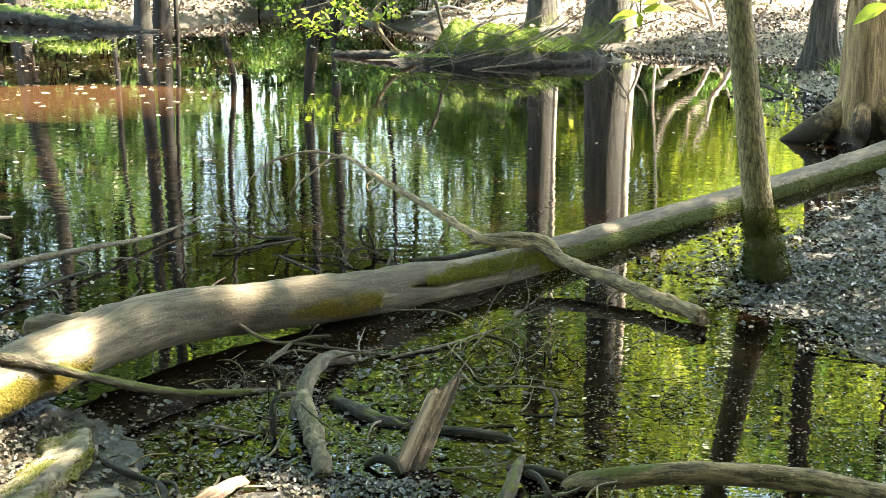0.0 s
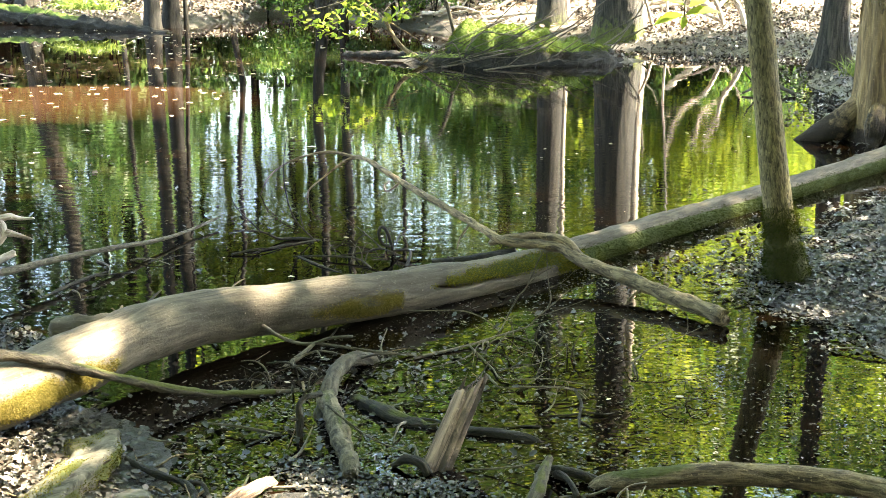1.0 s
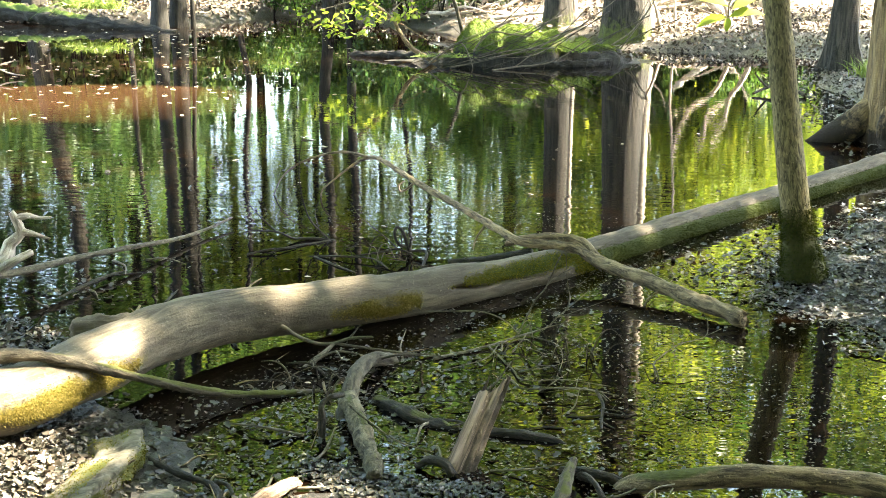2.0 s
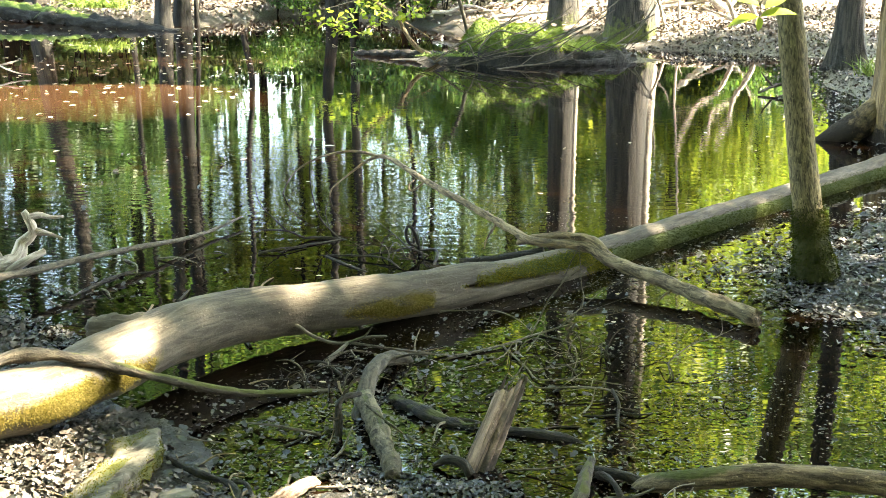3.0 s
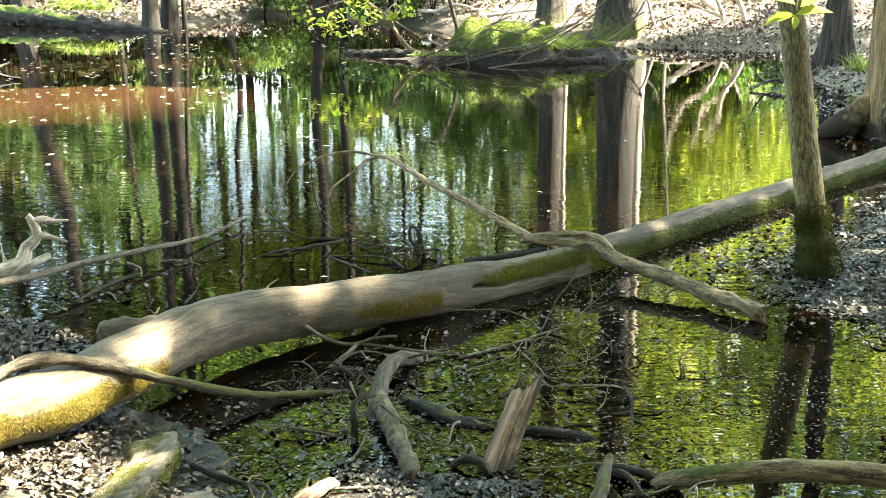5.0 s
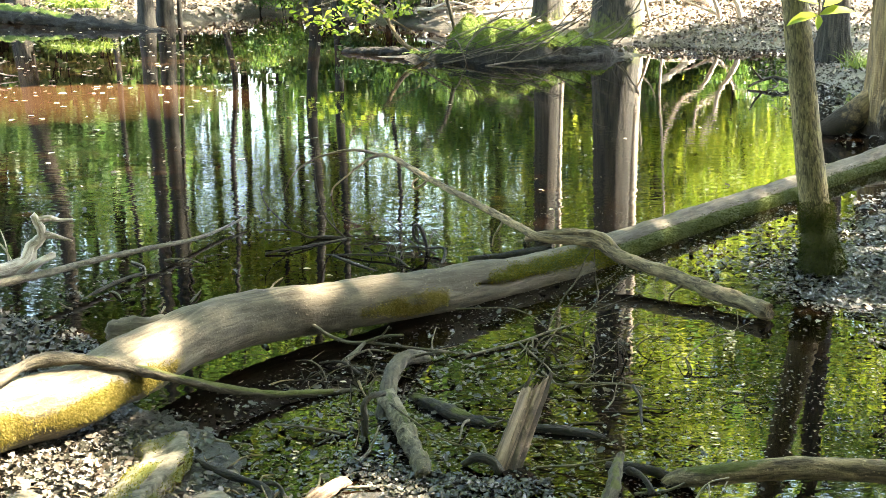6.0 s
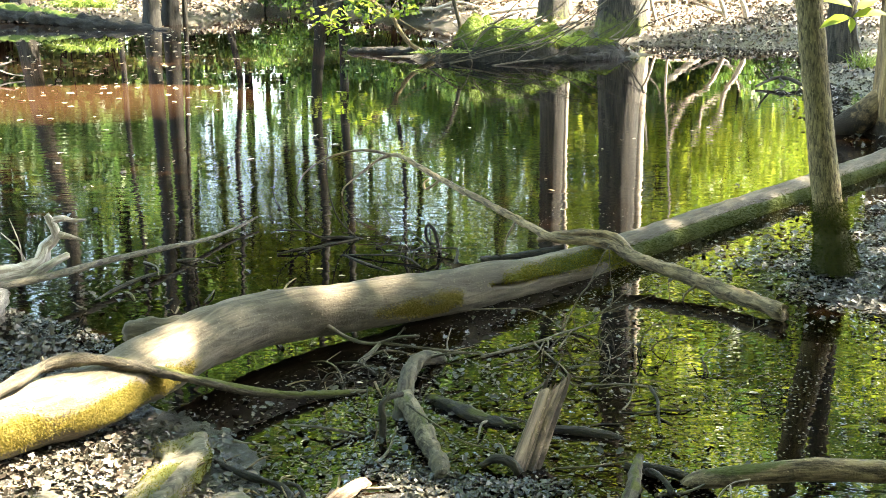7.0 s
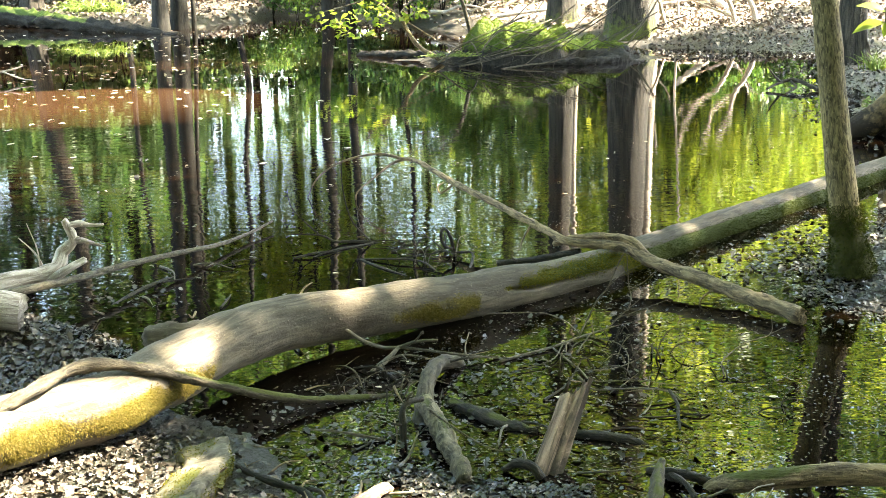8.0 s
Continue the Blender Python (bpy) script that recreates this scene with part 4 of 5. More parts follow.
# ---- the gaps in the canopy that let the sun through: place, height lit, half widths ----
# Each gap is set where a patch of sun should fall.
GAPS = ((-1.5, 2.58, 0.2, 0.19, 0.13), (-1.29, 2.82, 0.22, 0.09, 0.04), (-1.15, 2.99, 0.24, 0.06, 0.03), (-1.1, 3.36, 0.24, 0.07, 0.04), (-1.05, 3.12, 0.2, 0.02, 0.02), (-1.0, 3.33, 0.17, 0.0, 0.0), (-0.88, 3.71, 0.23, 0.03, 0.03), (-0.79, 3.79, 0.22, 0.03, 0.0),
        (-0.67, 3.79, 0.2, 0.02, 0.01), (-0.53, 3.98, 0.17, 0.03, 0.02), (-0.37, 4.2, 0.15, 0.03, 0.02), (-0.05, 4.45, 0.14, -0.02, -0.02),
        (-0.96, 2.6, 0.1, 0.06, 0.1), (-1.25, 2.45, 0.03, 0.15, 0.03), (-0.62, 2.5, 0.04, 0.05, -0.02), (-0.48, 2.63, 0.05, 0.03, 0.02), (-1.25, 2.74, 0.03, 0.1, 0.07), (-0.33, 2.6, 0.02, 0.1, 0.02), (-1.15, 3.13, 0.02, 0.0, -0.03), (-1.95, 4.46, 0.2, -0.03, -0.03), (-1.6, 3.92, 0.03, 0.06, 0.0), (-1.9, 4.15, 0.04, 0.05, -0.02), (1.44, 4.27, 0.02, 0.04, -0.02), (-3.9, 10.9, 0, 1.9, 1.4))
GAPS += ((3.0, 19.4, 0, 1.2, 1.1), (5.3, 18.2, 0, 0.9, 0.7), (4.4, 21.4, 0, 1.6, 0.9), (6.9, 20.2, 0, 1.0, 1.3), (1.6, 22, 0, 1.2, 0.9), (5.9, 16.6, 0, 0.7, 0.5), (0.4, 14.9, 0.45, 0.42, 0.25), (0.95, 14.7, 0.3, 0.1, 0.05), (0.02, 2.95, 0.12, -0.07, -0.07), (0.6, 1.55, 1.3, 0.4, 0.15), (-1.0, 4.6, 0, 0.06, 0.05), (3.0, 8.6, 0.7, 0.12, 0.1), (2.3, 17.8, 2.0, 2.1, 0.6), (1.35, 19.35, 2.0, 1.8, 0.45), (3.4, 18.3, 0.8, 0.9, 0.5), (-1.6, 14.5, 0.6, 0.25, 0.0))


def lit(p, widen=0.12):
    """Whether a leaf at p would stand in one of the canopy's gaps."""
    hit = np.zeros(len(p), bool)
    for x, y, z, a, b in GAPS:
        k = (p[:, 2] - z) / SUN.z
        hit |= ((p[:, 0] - k * SUN.x - x) / (a + widen)) ** 2 + ((p[:, 1] - k * SUN.y - y) / (b + widen)) ** 2 < 1
    return hit


# ---- trees of the far bank and the wood behind ----
def crown_places(rng, centre, radii, clumps, leaves, spread):
    """Places of leaves, in sprays through a crown, denser outside, with gaps."""
    d = rng.normal(0, 1, (clumps, 3))
    d /= np.linalg.norm(d, axis=1)[:, None]
    c = np.array(centre) + d * np.array(radii) * (rng.uniform(0.15, 1, (clumps, 1)) ** 0.5)
    return (c[:, None] + rng.normal(0, 1, (clumps, leaves, 3)) * np.array((spread, spread, spread * 0.45))).reshape(-1, 3)


def tree(name, label, at, tall, radius, bark, foliage, rng, crown=None, leaves=7000, limbs=9, flare=0.5, lean=(0, 0), first=0.36, moss=0.0, category="tree", group="", leaf=0.2, bend=0.25):
    """A wood tree: trunk on spread roots, rising limbs, and a crown of many leaves."""
    random.seed(int(abs(at[0] * 137 + at[1] * 91)))
    ob = thing(name, label, category, group, at=at)
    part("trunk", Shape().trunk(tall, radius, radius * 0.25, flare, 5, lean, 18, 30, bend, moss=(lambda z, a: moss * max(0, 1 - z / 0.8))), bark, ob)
    spots = []
    for i in range(limbs):
        z, a = tall * (first + (0.95 - first) * (i + rng.rand()) / limbs), rng.uniform(0, 6.3)
        reach = tall * rng.uniform(0.1, 0.2)
        x, y = lean[0] * z, lean[1] * z
        end = (x + math.cos(a) * reach, y + math.sin(a) * reach, z + reach * rng.uniform(0.2, 0.7))
        part("limb", Shape().limb([(x, y, z, radius * 0.3), ((x + end[0]) / 2, (y + end[1]) / 2, (z + end[2]) / 2 + 0.2, radius * 0.2), (*end, radius * 0.06)], 0.25, 6, 0.1), bark, ob)
        spots.append(end)
    n = leaves // len(spots) // 12
    places = np.vstack([crown_places(rng, p, (tall * 0.17, tall * 0.17, tall * 0.09), n, 12, 0.3) for p in spots])
    places = places[~lit(places + np.array(at))]
    tagged(part("crown", leaf_mesh("crown", places, rng.uniform(0.6, 1.4, len(places)) * leaf, rng), foliage, ob), kind="stuff")
    return ob


tr = np.random.RandomState(21)
tree("bank_tree", "thick furrowed tree on mossy roots, sunlit on one side", (2.06, 17.75, 0.02), 13, 0.31, BANK_BARK, FOLIAGE, tr, moss=0.8, flare=0.55, leaves=4600, bend=0.06)
# Two pale trunks added to stand for the sunlit sides of dark ones.
tree("bank_tree", "pale trunk standing for the thick bank tree's sunlit side", (2.42, 18.2, 0.06), 12, 0.105, PALE, YOUNG, tr, flare=0.6, leaves=2600, bend=0.05)
tree("bank_tree", "pale slim trunk standing for the grey tree's sunlit side", (1.42, 19.7, 0.1), 11, 0.06, PALE, YOUNG, tr, flare=0.5, leaves=1600, bend=0.05)
for x, y, lean in ((2.95, 18.9, 0.05),):
    tree("pale_sapling", "thin pale sunlit sapling on the far bank", (x, y, 0.06), 7, 0.022, PALE, YOUNG, tr, leaves=500, limbs=4, lean=(lean, 0.02), first=0.6, group="saplings on the far bank")
tree("bank_tree", "grey tree behind the mossy hummock, sunlit on one side", (1.16, 19.3, 0.1), 12, 0.21, BANK_BARK, YOUNG, tr, moss=0.7, leaves=3600, bend=0.06)
tree("bank_tree", "furrowed grey tree with wide roots on the muddy bank", (4.22, 14.2, 0.02), 13, 0.155, BANK_BARK, FOLIAGE, tr, flare=1.2)
tree("bank_tree", "dark tree at the water by the far log", (-5.74, 21.3, -0.05), 14, 0.14, SHADED_BARK, FOLIAGE, tr, leaves=3000, first=0.5, bend=0.08)
tree("bank_tree", "dark tree at the water by the far log", (-5.5, 21.7, -0.05), 13, 0.15, SHADED_BARK, FOLIAGE, tr, leaves=3000, first=0.5, bend=0.08)
tree("bank_tree", "pale slender tree behind the far log", (-6.1, 22.2, -0.05), 11, 0.035, PALE, YOUNG, tr, leaves=900, first=0.6)
tree("bank_tree", "grey leaning tree behind the far log", (-9.5, 25.4, 0.05), 13, 0.22, BANK_BARK, FOLIAGE, tr, leaves=3600, first=0.5, lean=(0.1, 0))
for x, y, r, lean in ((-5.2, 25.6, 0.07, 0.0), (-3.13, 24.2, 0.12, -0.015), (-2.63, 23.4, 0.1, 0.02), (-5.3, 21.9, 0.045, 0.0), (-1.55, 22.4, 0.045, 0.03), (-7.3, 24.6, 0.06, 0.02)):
    tree("shore_tree", "slim dark tree standing on the far shore", (x, y, above(x, y) - 0.05), 12, r, SHADED_BARK, FOLIAGE, tr, leaves=900, limbs=6, first=0.55, lean=(lean, 0), group="slim trees on the far shore")

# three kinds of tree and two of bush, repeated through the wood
kinds = [tree("wood_tree", "tall leafy tree of the wood", (x, y, 0.5), h, r, SHADED_BARK, f, tr, leaves=4600, limbs=12, first=0.12, group="trees of the wood", leaf=0.21)
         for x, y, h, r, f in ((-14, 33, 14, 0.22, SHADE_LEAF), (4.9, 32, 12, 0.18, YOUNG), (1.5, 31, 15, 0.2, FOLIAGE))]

high_tree = tree("wood_tree", "tall bare-stemmed tree of the wood with a high crown", (-9.5, 36, 0.9), 15, 0.2, SHADED_BARK, FOLIAGE, tr, leaves=9000, limbs=14, first=0.48, group="trees of the wood", leaf=0.26)


def bush(name, label, at, size, foliage, rng, leaves=1800, leaf=0.18):
    """A bush or sapling clump: thin stems and sprays of leaves."""
    ob = thing(name, label, "bush", "bushes of the wood", at=at)
    spots = []
    for i in range(6):
        a, reach = rng.uniform(0, 6.3), size * rng.uniform(0.2, 0.55)
        end = (math.cos(a) * reach, math.sin(a) * reach, size * rng.uniform(0.6, 1.1))
        part("stem", Shape().limb([(0, 0, -0.1, 0.022), (end[0] * 0.3, end[1] * 0.3, end[2] * 0.55, 0.015), (*end, 0.004)], 0.3, 4, 0.1), SHADED_BARK, ob)
        spots += [end, (end[0] * 0.6, end[1] * 0.6, end[2] * 0.65)]
    places = np.vstack([crown_places(rng, p, (size * 0.3, size * 0.3, size * 0.22), leaves // 12 // 8, 8, 0.14) for p in spots])
    tagged(part("leaves", leaf_mesh("leaves", places, rng.uniform(0.6, 1.4, len(places)) * leaf, rng), foliage, ob), kind="stuff")
    return ob


shrubs = [bush("bush", "light green leafy bush of the wood", (-3.2, 27, 0.3), 2.2, FOLIAGE, tr), bush("bush", "leafy bush of the wood in shade-darkened green", (-8.5, 28, 0.5), 2.6, SHADE_LEAF, tr)]
bush("bush", "bright young leafy bush on the sunlit bank", (4.95, 22.8, above(4.95, 22.8)), 3.2, YOUNG, tr, 3000, 0.13)
bush("bush", "bright young leafy bush on the sunlit bank", (5.7, 24.4, above(5.7, 24.4)), 3.8, YOUNG, tr, 3000, 0.15)
wr = np.random.RandomState(77)
for i in range(46):
    way, y = wr.uniform(-0.75, 0.75), wr.uniform(27, 46)
    x = way * y
    if -0.35 < way < 0.07 or (x > 6.5 and y < 36) or (-2.5 < x and y < 34):
        continue
    copy_thing(kinds[i % 3], pose(x, y, above(x, y) - 0.05, rz=wr.uniform(0, 360)) @ Matrix.Scale(wr.uniform(0.8, 1.25), 4))
# ahead the wood is open, with bare stems against the sky
for way in (-0.3, -0.255, -0.215, -0.15, -0.12, 0.02, 0.06):
    y = wr.uniform(30, 43)
    x = y * (way + wr.uniform(-0.006, 0.006))
    copy_thing(high_tree, pose(x, y, above(x, y) - 0.05, rz=wr.uniform(0, 360)) @ Matrix.Scale(wr.uniform(0.85, 1.1), 4))
for i, way in enumerate((-0.35, -0.325, -0.3, 0.055)):
    y = wr.uniform(38, 44)
    copy_thing(kinds[(0, 0, 1, 1)[i]], pose(way * y, y, above(way * y, y) - 0.05, rz=wr.uniform(0, 360)) @ Matrix.Scale(wr.uniform(0.65, 0.9), 4))
for i in range(70):
    x, y = tr.uniform(-17, 17), tr.uniform(26, 42)
    if i > 62:
        x, y = -7.0 + 0.75 * (i - 62), 26.6 + 0.3 * (i % 3)
        copy_thing(shrubs[1 if x < -3 else i % 2], pose(x, y, above(x, y) - 0.05, rz=i * 40) @ Matrix.Scale(0.35 if -0.23 < x / y < -0.13 else 0.85, 4))
        continue
    if i > 26:
        x, y = tr.uniform(-13, 3), tr.uniform(26, 33)
        if -0.33 < x / y < -0.1:
            copy_thing(shrubs[1 if x < -3 else i % 2], pose(x, y, above(x, y), rz=tr.uniform(0, 360)) @ Matrix.Scale(tr.uniform(0.25, 0.42) if -0.23 < x / y < -0.13 else tr.uniform(0.45, 0.7), 4))
            continue
    copy_thing(shrubs[1 if x < -3 else i % 2], pose(x, y, above(x, y), rz=tr.uniform(0, 360)) @ Matrix.Scale(tr.uniform(0.8, 1.8) * (0.4 if -0.23 < x / y < -0.12 else 0.6 if -0.12 < x / y < 0.1 else 1), 4))
for i in range(16):
    x, y = tr.uniform(3.5, 10), tr.uniform(20, 27)
    copy_thing(shrubs[i % 2], pose(x, y, above(x, y), rz=tr.uniform(0, 360)) @ Matrix.Scale(tr.uniform(0.2, 0.45), 4))
for i in range(10):
    x, y = -5.0 + 0.6 * i, (26.3, 25.2, 24.6)[i % 3] if i < 5 else 23.6 - 0.25 * i
    copy_thing(shrubs[i % 2], pose(x, max(y, 21.6), above(x, max(y, 21.6)), rz=i * 70) @ Matrix.Scale(tr.uniform(0.3, 0.5), 4))
for i, (x, y, size) in enumerate(((2.9, 22.8, 0.72), (10.2, 28.5, 1.05), (4.25, 24.0, 0.45), (7.6, 28.0, 0.8), (4.0, 25.8, 0.85), (8.6, 29.5, 1.0), (3.4, 27.4, 1.0), (10.8, 33.6, 1.1), (6.1, 30.6, 0.9), (7.3, 32.5, 1.0), (5.3, 34.0, 1.0), (9.6, 35.0, 1.0), (8.2, 37.5, 1.1), (11.6, 31.0, 1.1), (13.4, 36.0, 1.1), (9.5, 26.0, 0.75))):
    copy_thing(kinds[1 if 0.15 < x / y < 0.26 else (1, 0, 1, 2, 0)[i % 5]], pose(x, y, above(x, y) - 0.05, rz=i * 77) @ Matrix.Scale(size, 4))
for i, way in enumerate((-0.315, -0.29, -0.275, -0.125, 0.02, -0.005)):
    y = wr.uniform(45, 54)
    copy_thing(kinds[(0, 0, 2, 2, 0, 2)[i]], pose(way * y, y, above(way * y, y) - 0.05, rz=wr.uniform(0, 360)) @ Matrix.Scale(wr.uniform(0.9, 1.15), 4))
thin_tree = tree("wood_tree", "slender tree of the wood with thin young leaves", (-4.7, 33, 0.6), 13, 0.1, SHADED_BARK, YOUNG, tr, leaves=3600, limbs=14, first=0.22, group="trees of the wood", leaf=0.15)
for way, y in ((-0.14, 37), (-0.115, 35), (-0.085, 38), (-0.235, 36), (-0.05, 34), (-0.13, 41), (-0.16, 33), (-0.185, 39), (-0.02, 36), (0.015, 33), (-0.19, 35), (-0.172, 42), (-0.105, 40)):
    copy_thing(thin_tree, pose(way * y, y, above(way * y, y) - 0.05, rz=y * 50))
# low dark-leaved bushes added behind the sunlit bank, standing for its shaded slopes
for i, (x, y, size) in enumerate(((3.1, 23.4, 0.5), (3.9, 23.9, 0.6), (4.4, 24.6, 0.55), (6.3, 23.6, 0.6), (7.0, 24.2, 0.65), (7.8, 23.5, 0.55), (5.5, 23.3, 0.42), (8.6, 24.4, 0.7))):
    copy_thing(shrubs[1], pose(x, y, above(x, y) - 0.05, rz=i * 63) @ Matrix.Scale(size, 4))
# undergrowth that closes the wood far back
for i in range(48):
    way = -0.6 + 1.2 * (i + wr.uniform(-0.4, 0.4)) / 47
    y = wr.uniform(36, 44)
    copy_thing(shrubs[0 if way > -0.2 else 1], pose(way * y, y, above(way * y, y) - 0.2, rz=wr.uniform(0, 360)) @ Matrix.Scale(wr.uniform(0.8, 1.5) * (0.55 if -0.23 < way < -0.13 else 1.0), 4))
# the wood goes on all round
for i in range(40):
    a, d = tr.uniform(0.0, 6.28), tr.uniform(16, 40)
    x, y = math.cos(a) * d, math.sin(a) * d
    if y < 12 and (x < -9 or y < -7):
        copy_thing(kinds[i % 3], pose(x, y, above(x, y) - 0.05, rz=tr.uniform(0, 360)) @ Matrix.Scale(tr.uniform(0.9, 1.3), 4))

# unseen thicket and trees, added on the near side to hold back skylight
for i in range(34):
    a = math.pi * (1.0 + (i + tr.uniform(-0.3, 0.3)) / 33)
    d = tr.uniform(5.5, 9.0)
    x, y = math.cos(a) * d * 1.25, 2.0 + math.sin(a) * d
    copy_thing(shrubs[i % 2], pose(x, y, above(x, y) - 0.1, rz=tr.uniform(0, 360)) @ Matrix.Scale(tr.uniform(1.1, 1.7), 4))
for i in range(14):
    a = math.pi * (0.98 + 1.04 * (i + tr.uniform(-0.3, 0.3)) / 13)
    x, y = math.cos(a) * 13, 1.0 + math.sin(a) * tr.uniform(9, 12)
    copy_thing(kinds[i % 3], pose(x, y, above(x, y) - 0.1, rz=tr.uniform(0, 360)) @ Matrix.Scale(tr.uniform(0.6, 0.9), 4))

# ---- the canopy overhead ----
# Crowns out of view, placed to shade the pond and pattern the sun.
cr = np.random.RandomState(5)
for x, y, tall, wide_x, wide_y in ((6.2, -3.2, 10, 3.6, 3.2), (6.6, 1.6, 9.5, 3.8, 3.2), (1.4, -3.4, 10, 4.0, 3.0), (8.0, 6.8, 10, 4.2, 3.6), (-3.4, -2.4, 10, 3.6, 3.8), (-5.2, 3.4, 10.5, 3.4, 3.6), (9.5, 11, 11, 3, 2.6), (4.6, 4.6, 9.0, 2.6, 2.6)) + (
                                 (-1.0, 3.0, 10.5, 4.0, 3.4), (-2.0, 9.0, 11.5, 4.0, 3.4), (2.6, 9.4, 11.0, 3.6, 3.2), (-7.0, 8.6, 11, 3.6, 4.0), (0.5, -7.5, 10, 5.0, 3.2), (-6.5, -4.5, 10, 4.0, 4.0), (7.0, -8.0, 10, 4.5, 3.5), (12, -2, 10, 4, 4.5), (-11, 2, 10.5, 4, 5), (-1.5, 13.2, 12.5, 3.6, 2.2), (5.6, 12.6, 11, 3.8, 3.0), (9.8, 14.4, 11.5, 3.4, 2.4), (12.6, 19.4, 11.5, 3.8, 3.0)):
    ob = thing("canopy_tree", "tall unseen leafy tree added to shade the pond", "tree", "trees round the pond", at=(x, y, above(x, y)))
    foot = (x, y) if abs(x) > 0.4 * y + 1.5 else (math.copysign(0.42 * y + 3.2, x - 0.2), y - 0.5)
    part("trunk", Shape().trunk(tall - 1, 0.2, 0.07, 0.5, lean=((x - foot[0]) / tall, (y - foot[1]) / tall)), SHADED_BARK, ob).location = (foot[0] - x, foot[1] - y, 0)
    p = crown_places(cr, (x, y, tall - 0.5), (wide_x, wide_y, 1.6), 300 if x < 3 and y > 2 else 760 if x > 3 else 440, 14, 0.34)
    p = p[~lit(p)]
    tagged(part("crown", leaf_mesh("crown", p - np.array(ob.location), cr.uniform(0.16, 0.26, len(p)), cr, tilt=0.5), FOLIAGE, ob), kind="stuff")


# ---- litter: what lies on the mud and on the water ----
def scatter(rng, count, box, dense):
    """Places on the plan inside a box, kept by how dense the leaves lie there."""
    out = []
    while len(out) < count:
        x, y = rng.uniform(*box[:2], 4000), rng.uniform(*box[2:], 4000)
        keep = rng.rand(4000) < dense(x, y)
        out += list(zip(x[keep], y[keep]))
    p = np.array(out[:count])
    return np.column_stack([p, np.maximum(height(p[:, 0], p[:, 1]), 0.0)])


def blot(x, y, cx, cy, a, b):
    return np.exp(-(((x - cx) / a) ** 2 + ((y - cy) / b) ** 2))


def wet_dense(x, y):
    """Thick on the muddy margins, in rafts on the shallows, thin in open water."""
    shore = np.clip((np.maximum(*margins(x, y)) + 0.14 + 0.12 * uneven(x, y, 1.2)) / 0.22, 0, 1)
    rafts = 0.75 * blot(x, y, -0.55, 3.0, 0.5, 0.4) + 0.6 * blot(x, y, -0.1, 3.5, 0.4, 0.3) + 0.25 * blot(x, y, 0.25, 2.8, 0.25, 0.2) + 0.25 * blot(x, y, -1.75, 4.5, 0.3, 0.25) + 0.6 * blot(x, y, 1.15, 4.85, 0.4, 0.4) + 0.5 * blot(x, y, 1.65, 5.5, 0.4, 0.5) + 0.9 * blot(x, y, 1.5, 4.25, 0.35, 0.3) + 0.18 * blot(x, y, 0.3, 4.0, 0.4, 0.3)
    behind = (y < 4.55 + (x - 0.05) * 1.17) | (x < -1.0)
    return (shore * 0.9 + rafts * np.maximum(0.3, 0.65 + 0.4 * uneven(x, y, 1.5)) + 0.006) * np.where(behind, 1.0, 0.08)


lr = np.random.RandomState(31)
p = scatter(lr, 44000, (-2.8, 3.4, 2.1, 8.2), wet_dense)
p[:, 2] += lr.uniform(0.001, 0.012, len(p))
tagged(part("wet_leaves", leaf_mesh("wet_leaves", p, lr.uniform(0.007, 0.021, len(p)) * lr.choice((1, 1, 1.6), len(p)) * np.interp(p[:, 1], (3.5, 6), (1, 1.4)), lr, OAK, 0.3, 3.0), WET_LEAF), "black wet fallen leaves on mud and shallow water", "fallen leaves", kind="stuff")


p = scatter(lr, 9000, (-1.4, 0.1, 2.3, 3.2), lambda x, y: np.clip(0.5 + uneven(x, y, 2.0), 0, 1) * (height(x, y) > -0.03))
p[:, 2] += lr.uniform(0.001, 0.012, len(p))
tagged(part("wet_leaves", leaf_mesh("wet_leaves", p, lr.uniform(0.008, 0.027, len(p)), lr, OAK, 0.33, 3.0), WET_LEAF), "black rotting leaf scraps on the near mud", "fallen leaves", kind="stuff")


p = scatter(lr, 6000, (-2.7, -1.2, 3.2, 5.0), lambda x, y: np.clip(0.6 + uneven(x, y, 2.0), 0, 1) * (height(x, y) > -0.03))
p[:, 2] += lr.uniform(0.001, 0.014, len(p))
tagged(part("wet_leaves", leaf_mesh("wet_leaves", p, lr.uniform(0.009, 0.029, len(p)), lr, OAK, 0.45, 3.0), WET_LEAF), "black wet fallen leaves on the bank beyond the trunk", "fallen leaves", kind="stuff")


def dry_dense(x, y):
    return np.clip((margins(x, y)[0] - 0.12) * 2.5, 0, 1) * (0.35 + 0.65 * np.clip(uneven(x, y, 1.0) + 0.6, 0, 1))


p = scatter(lr, 19000, (-3.2, 0.3, 1.9, 4.6), dry_dense)
p[:, 2] += lr.uniform(0.003, 0.025, len(p))
tagged(part("dry_leaves", leaf_mesh("dry_leaves", p, lr.uniform(0.01, 0.032, len(p)), lr, OAK, 0.5, 2.2), DAMP_LEAF), "dry brown fallen leaves on the near bank", "fallen leaves", kind="stuff")
p = scatter(lr, 5000, (1.0, 2.4, 3.8, 5.3), lambda x, y: (height(x, y) > -0.025) * 0.9)
p[:, 2] += lr.uniform(0.001, 0.012, len(p))
tagged(part("wet_leaves", leaf_mesh("wet_leaves", p, lr.uniform(0.01, 0.03, len(p)), lr, OAK, 0.3, 3.0), WET_LEAF), "black wet leaves matted on the mud round the young tree", "fallen leaves", kind="stuff")
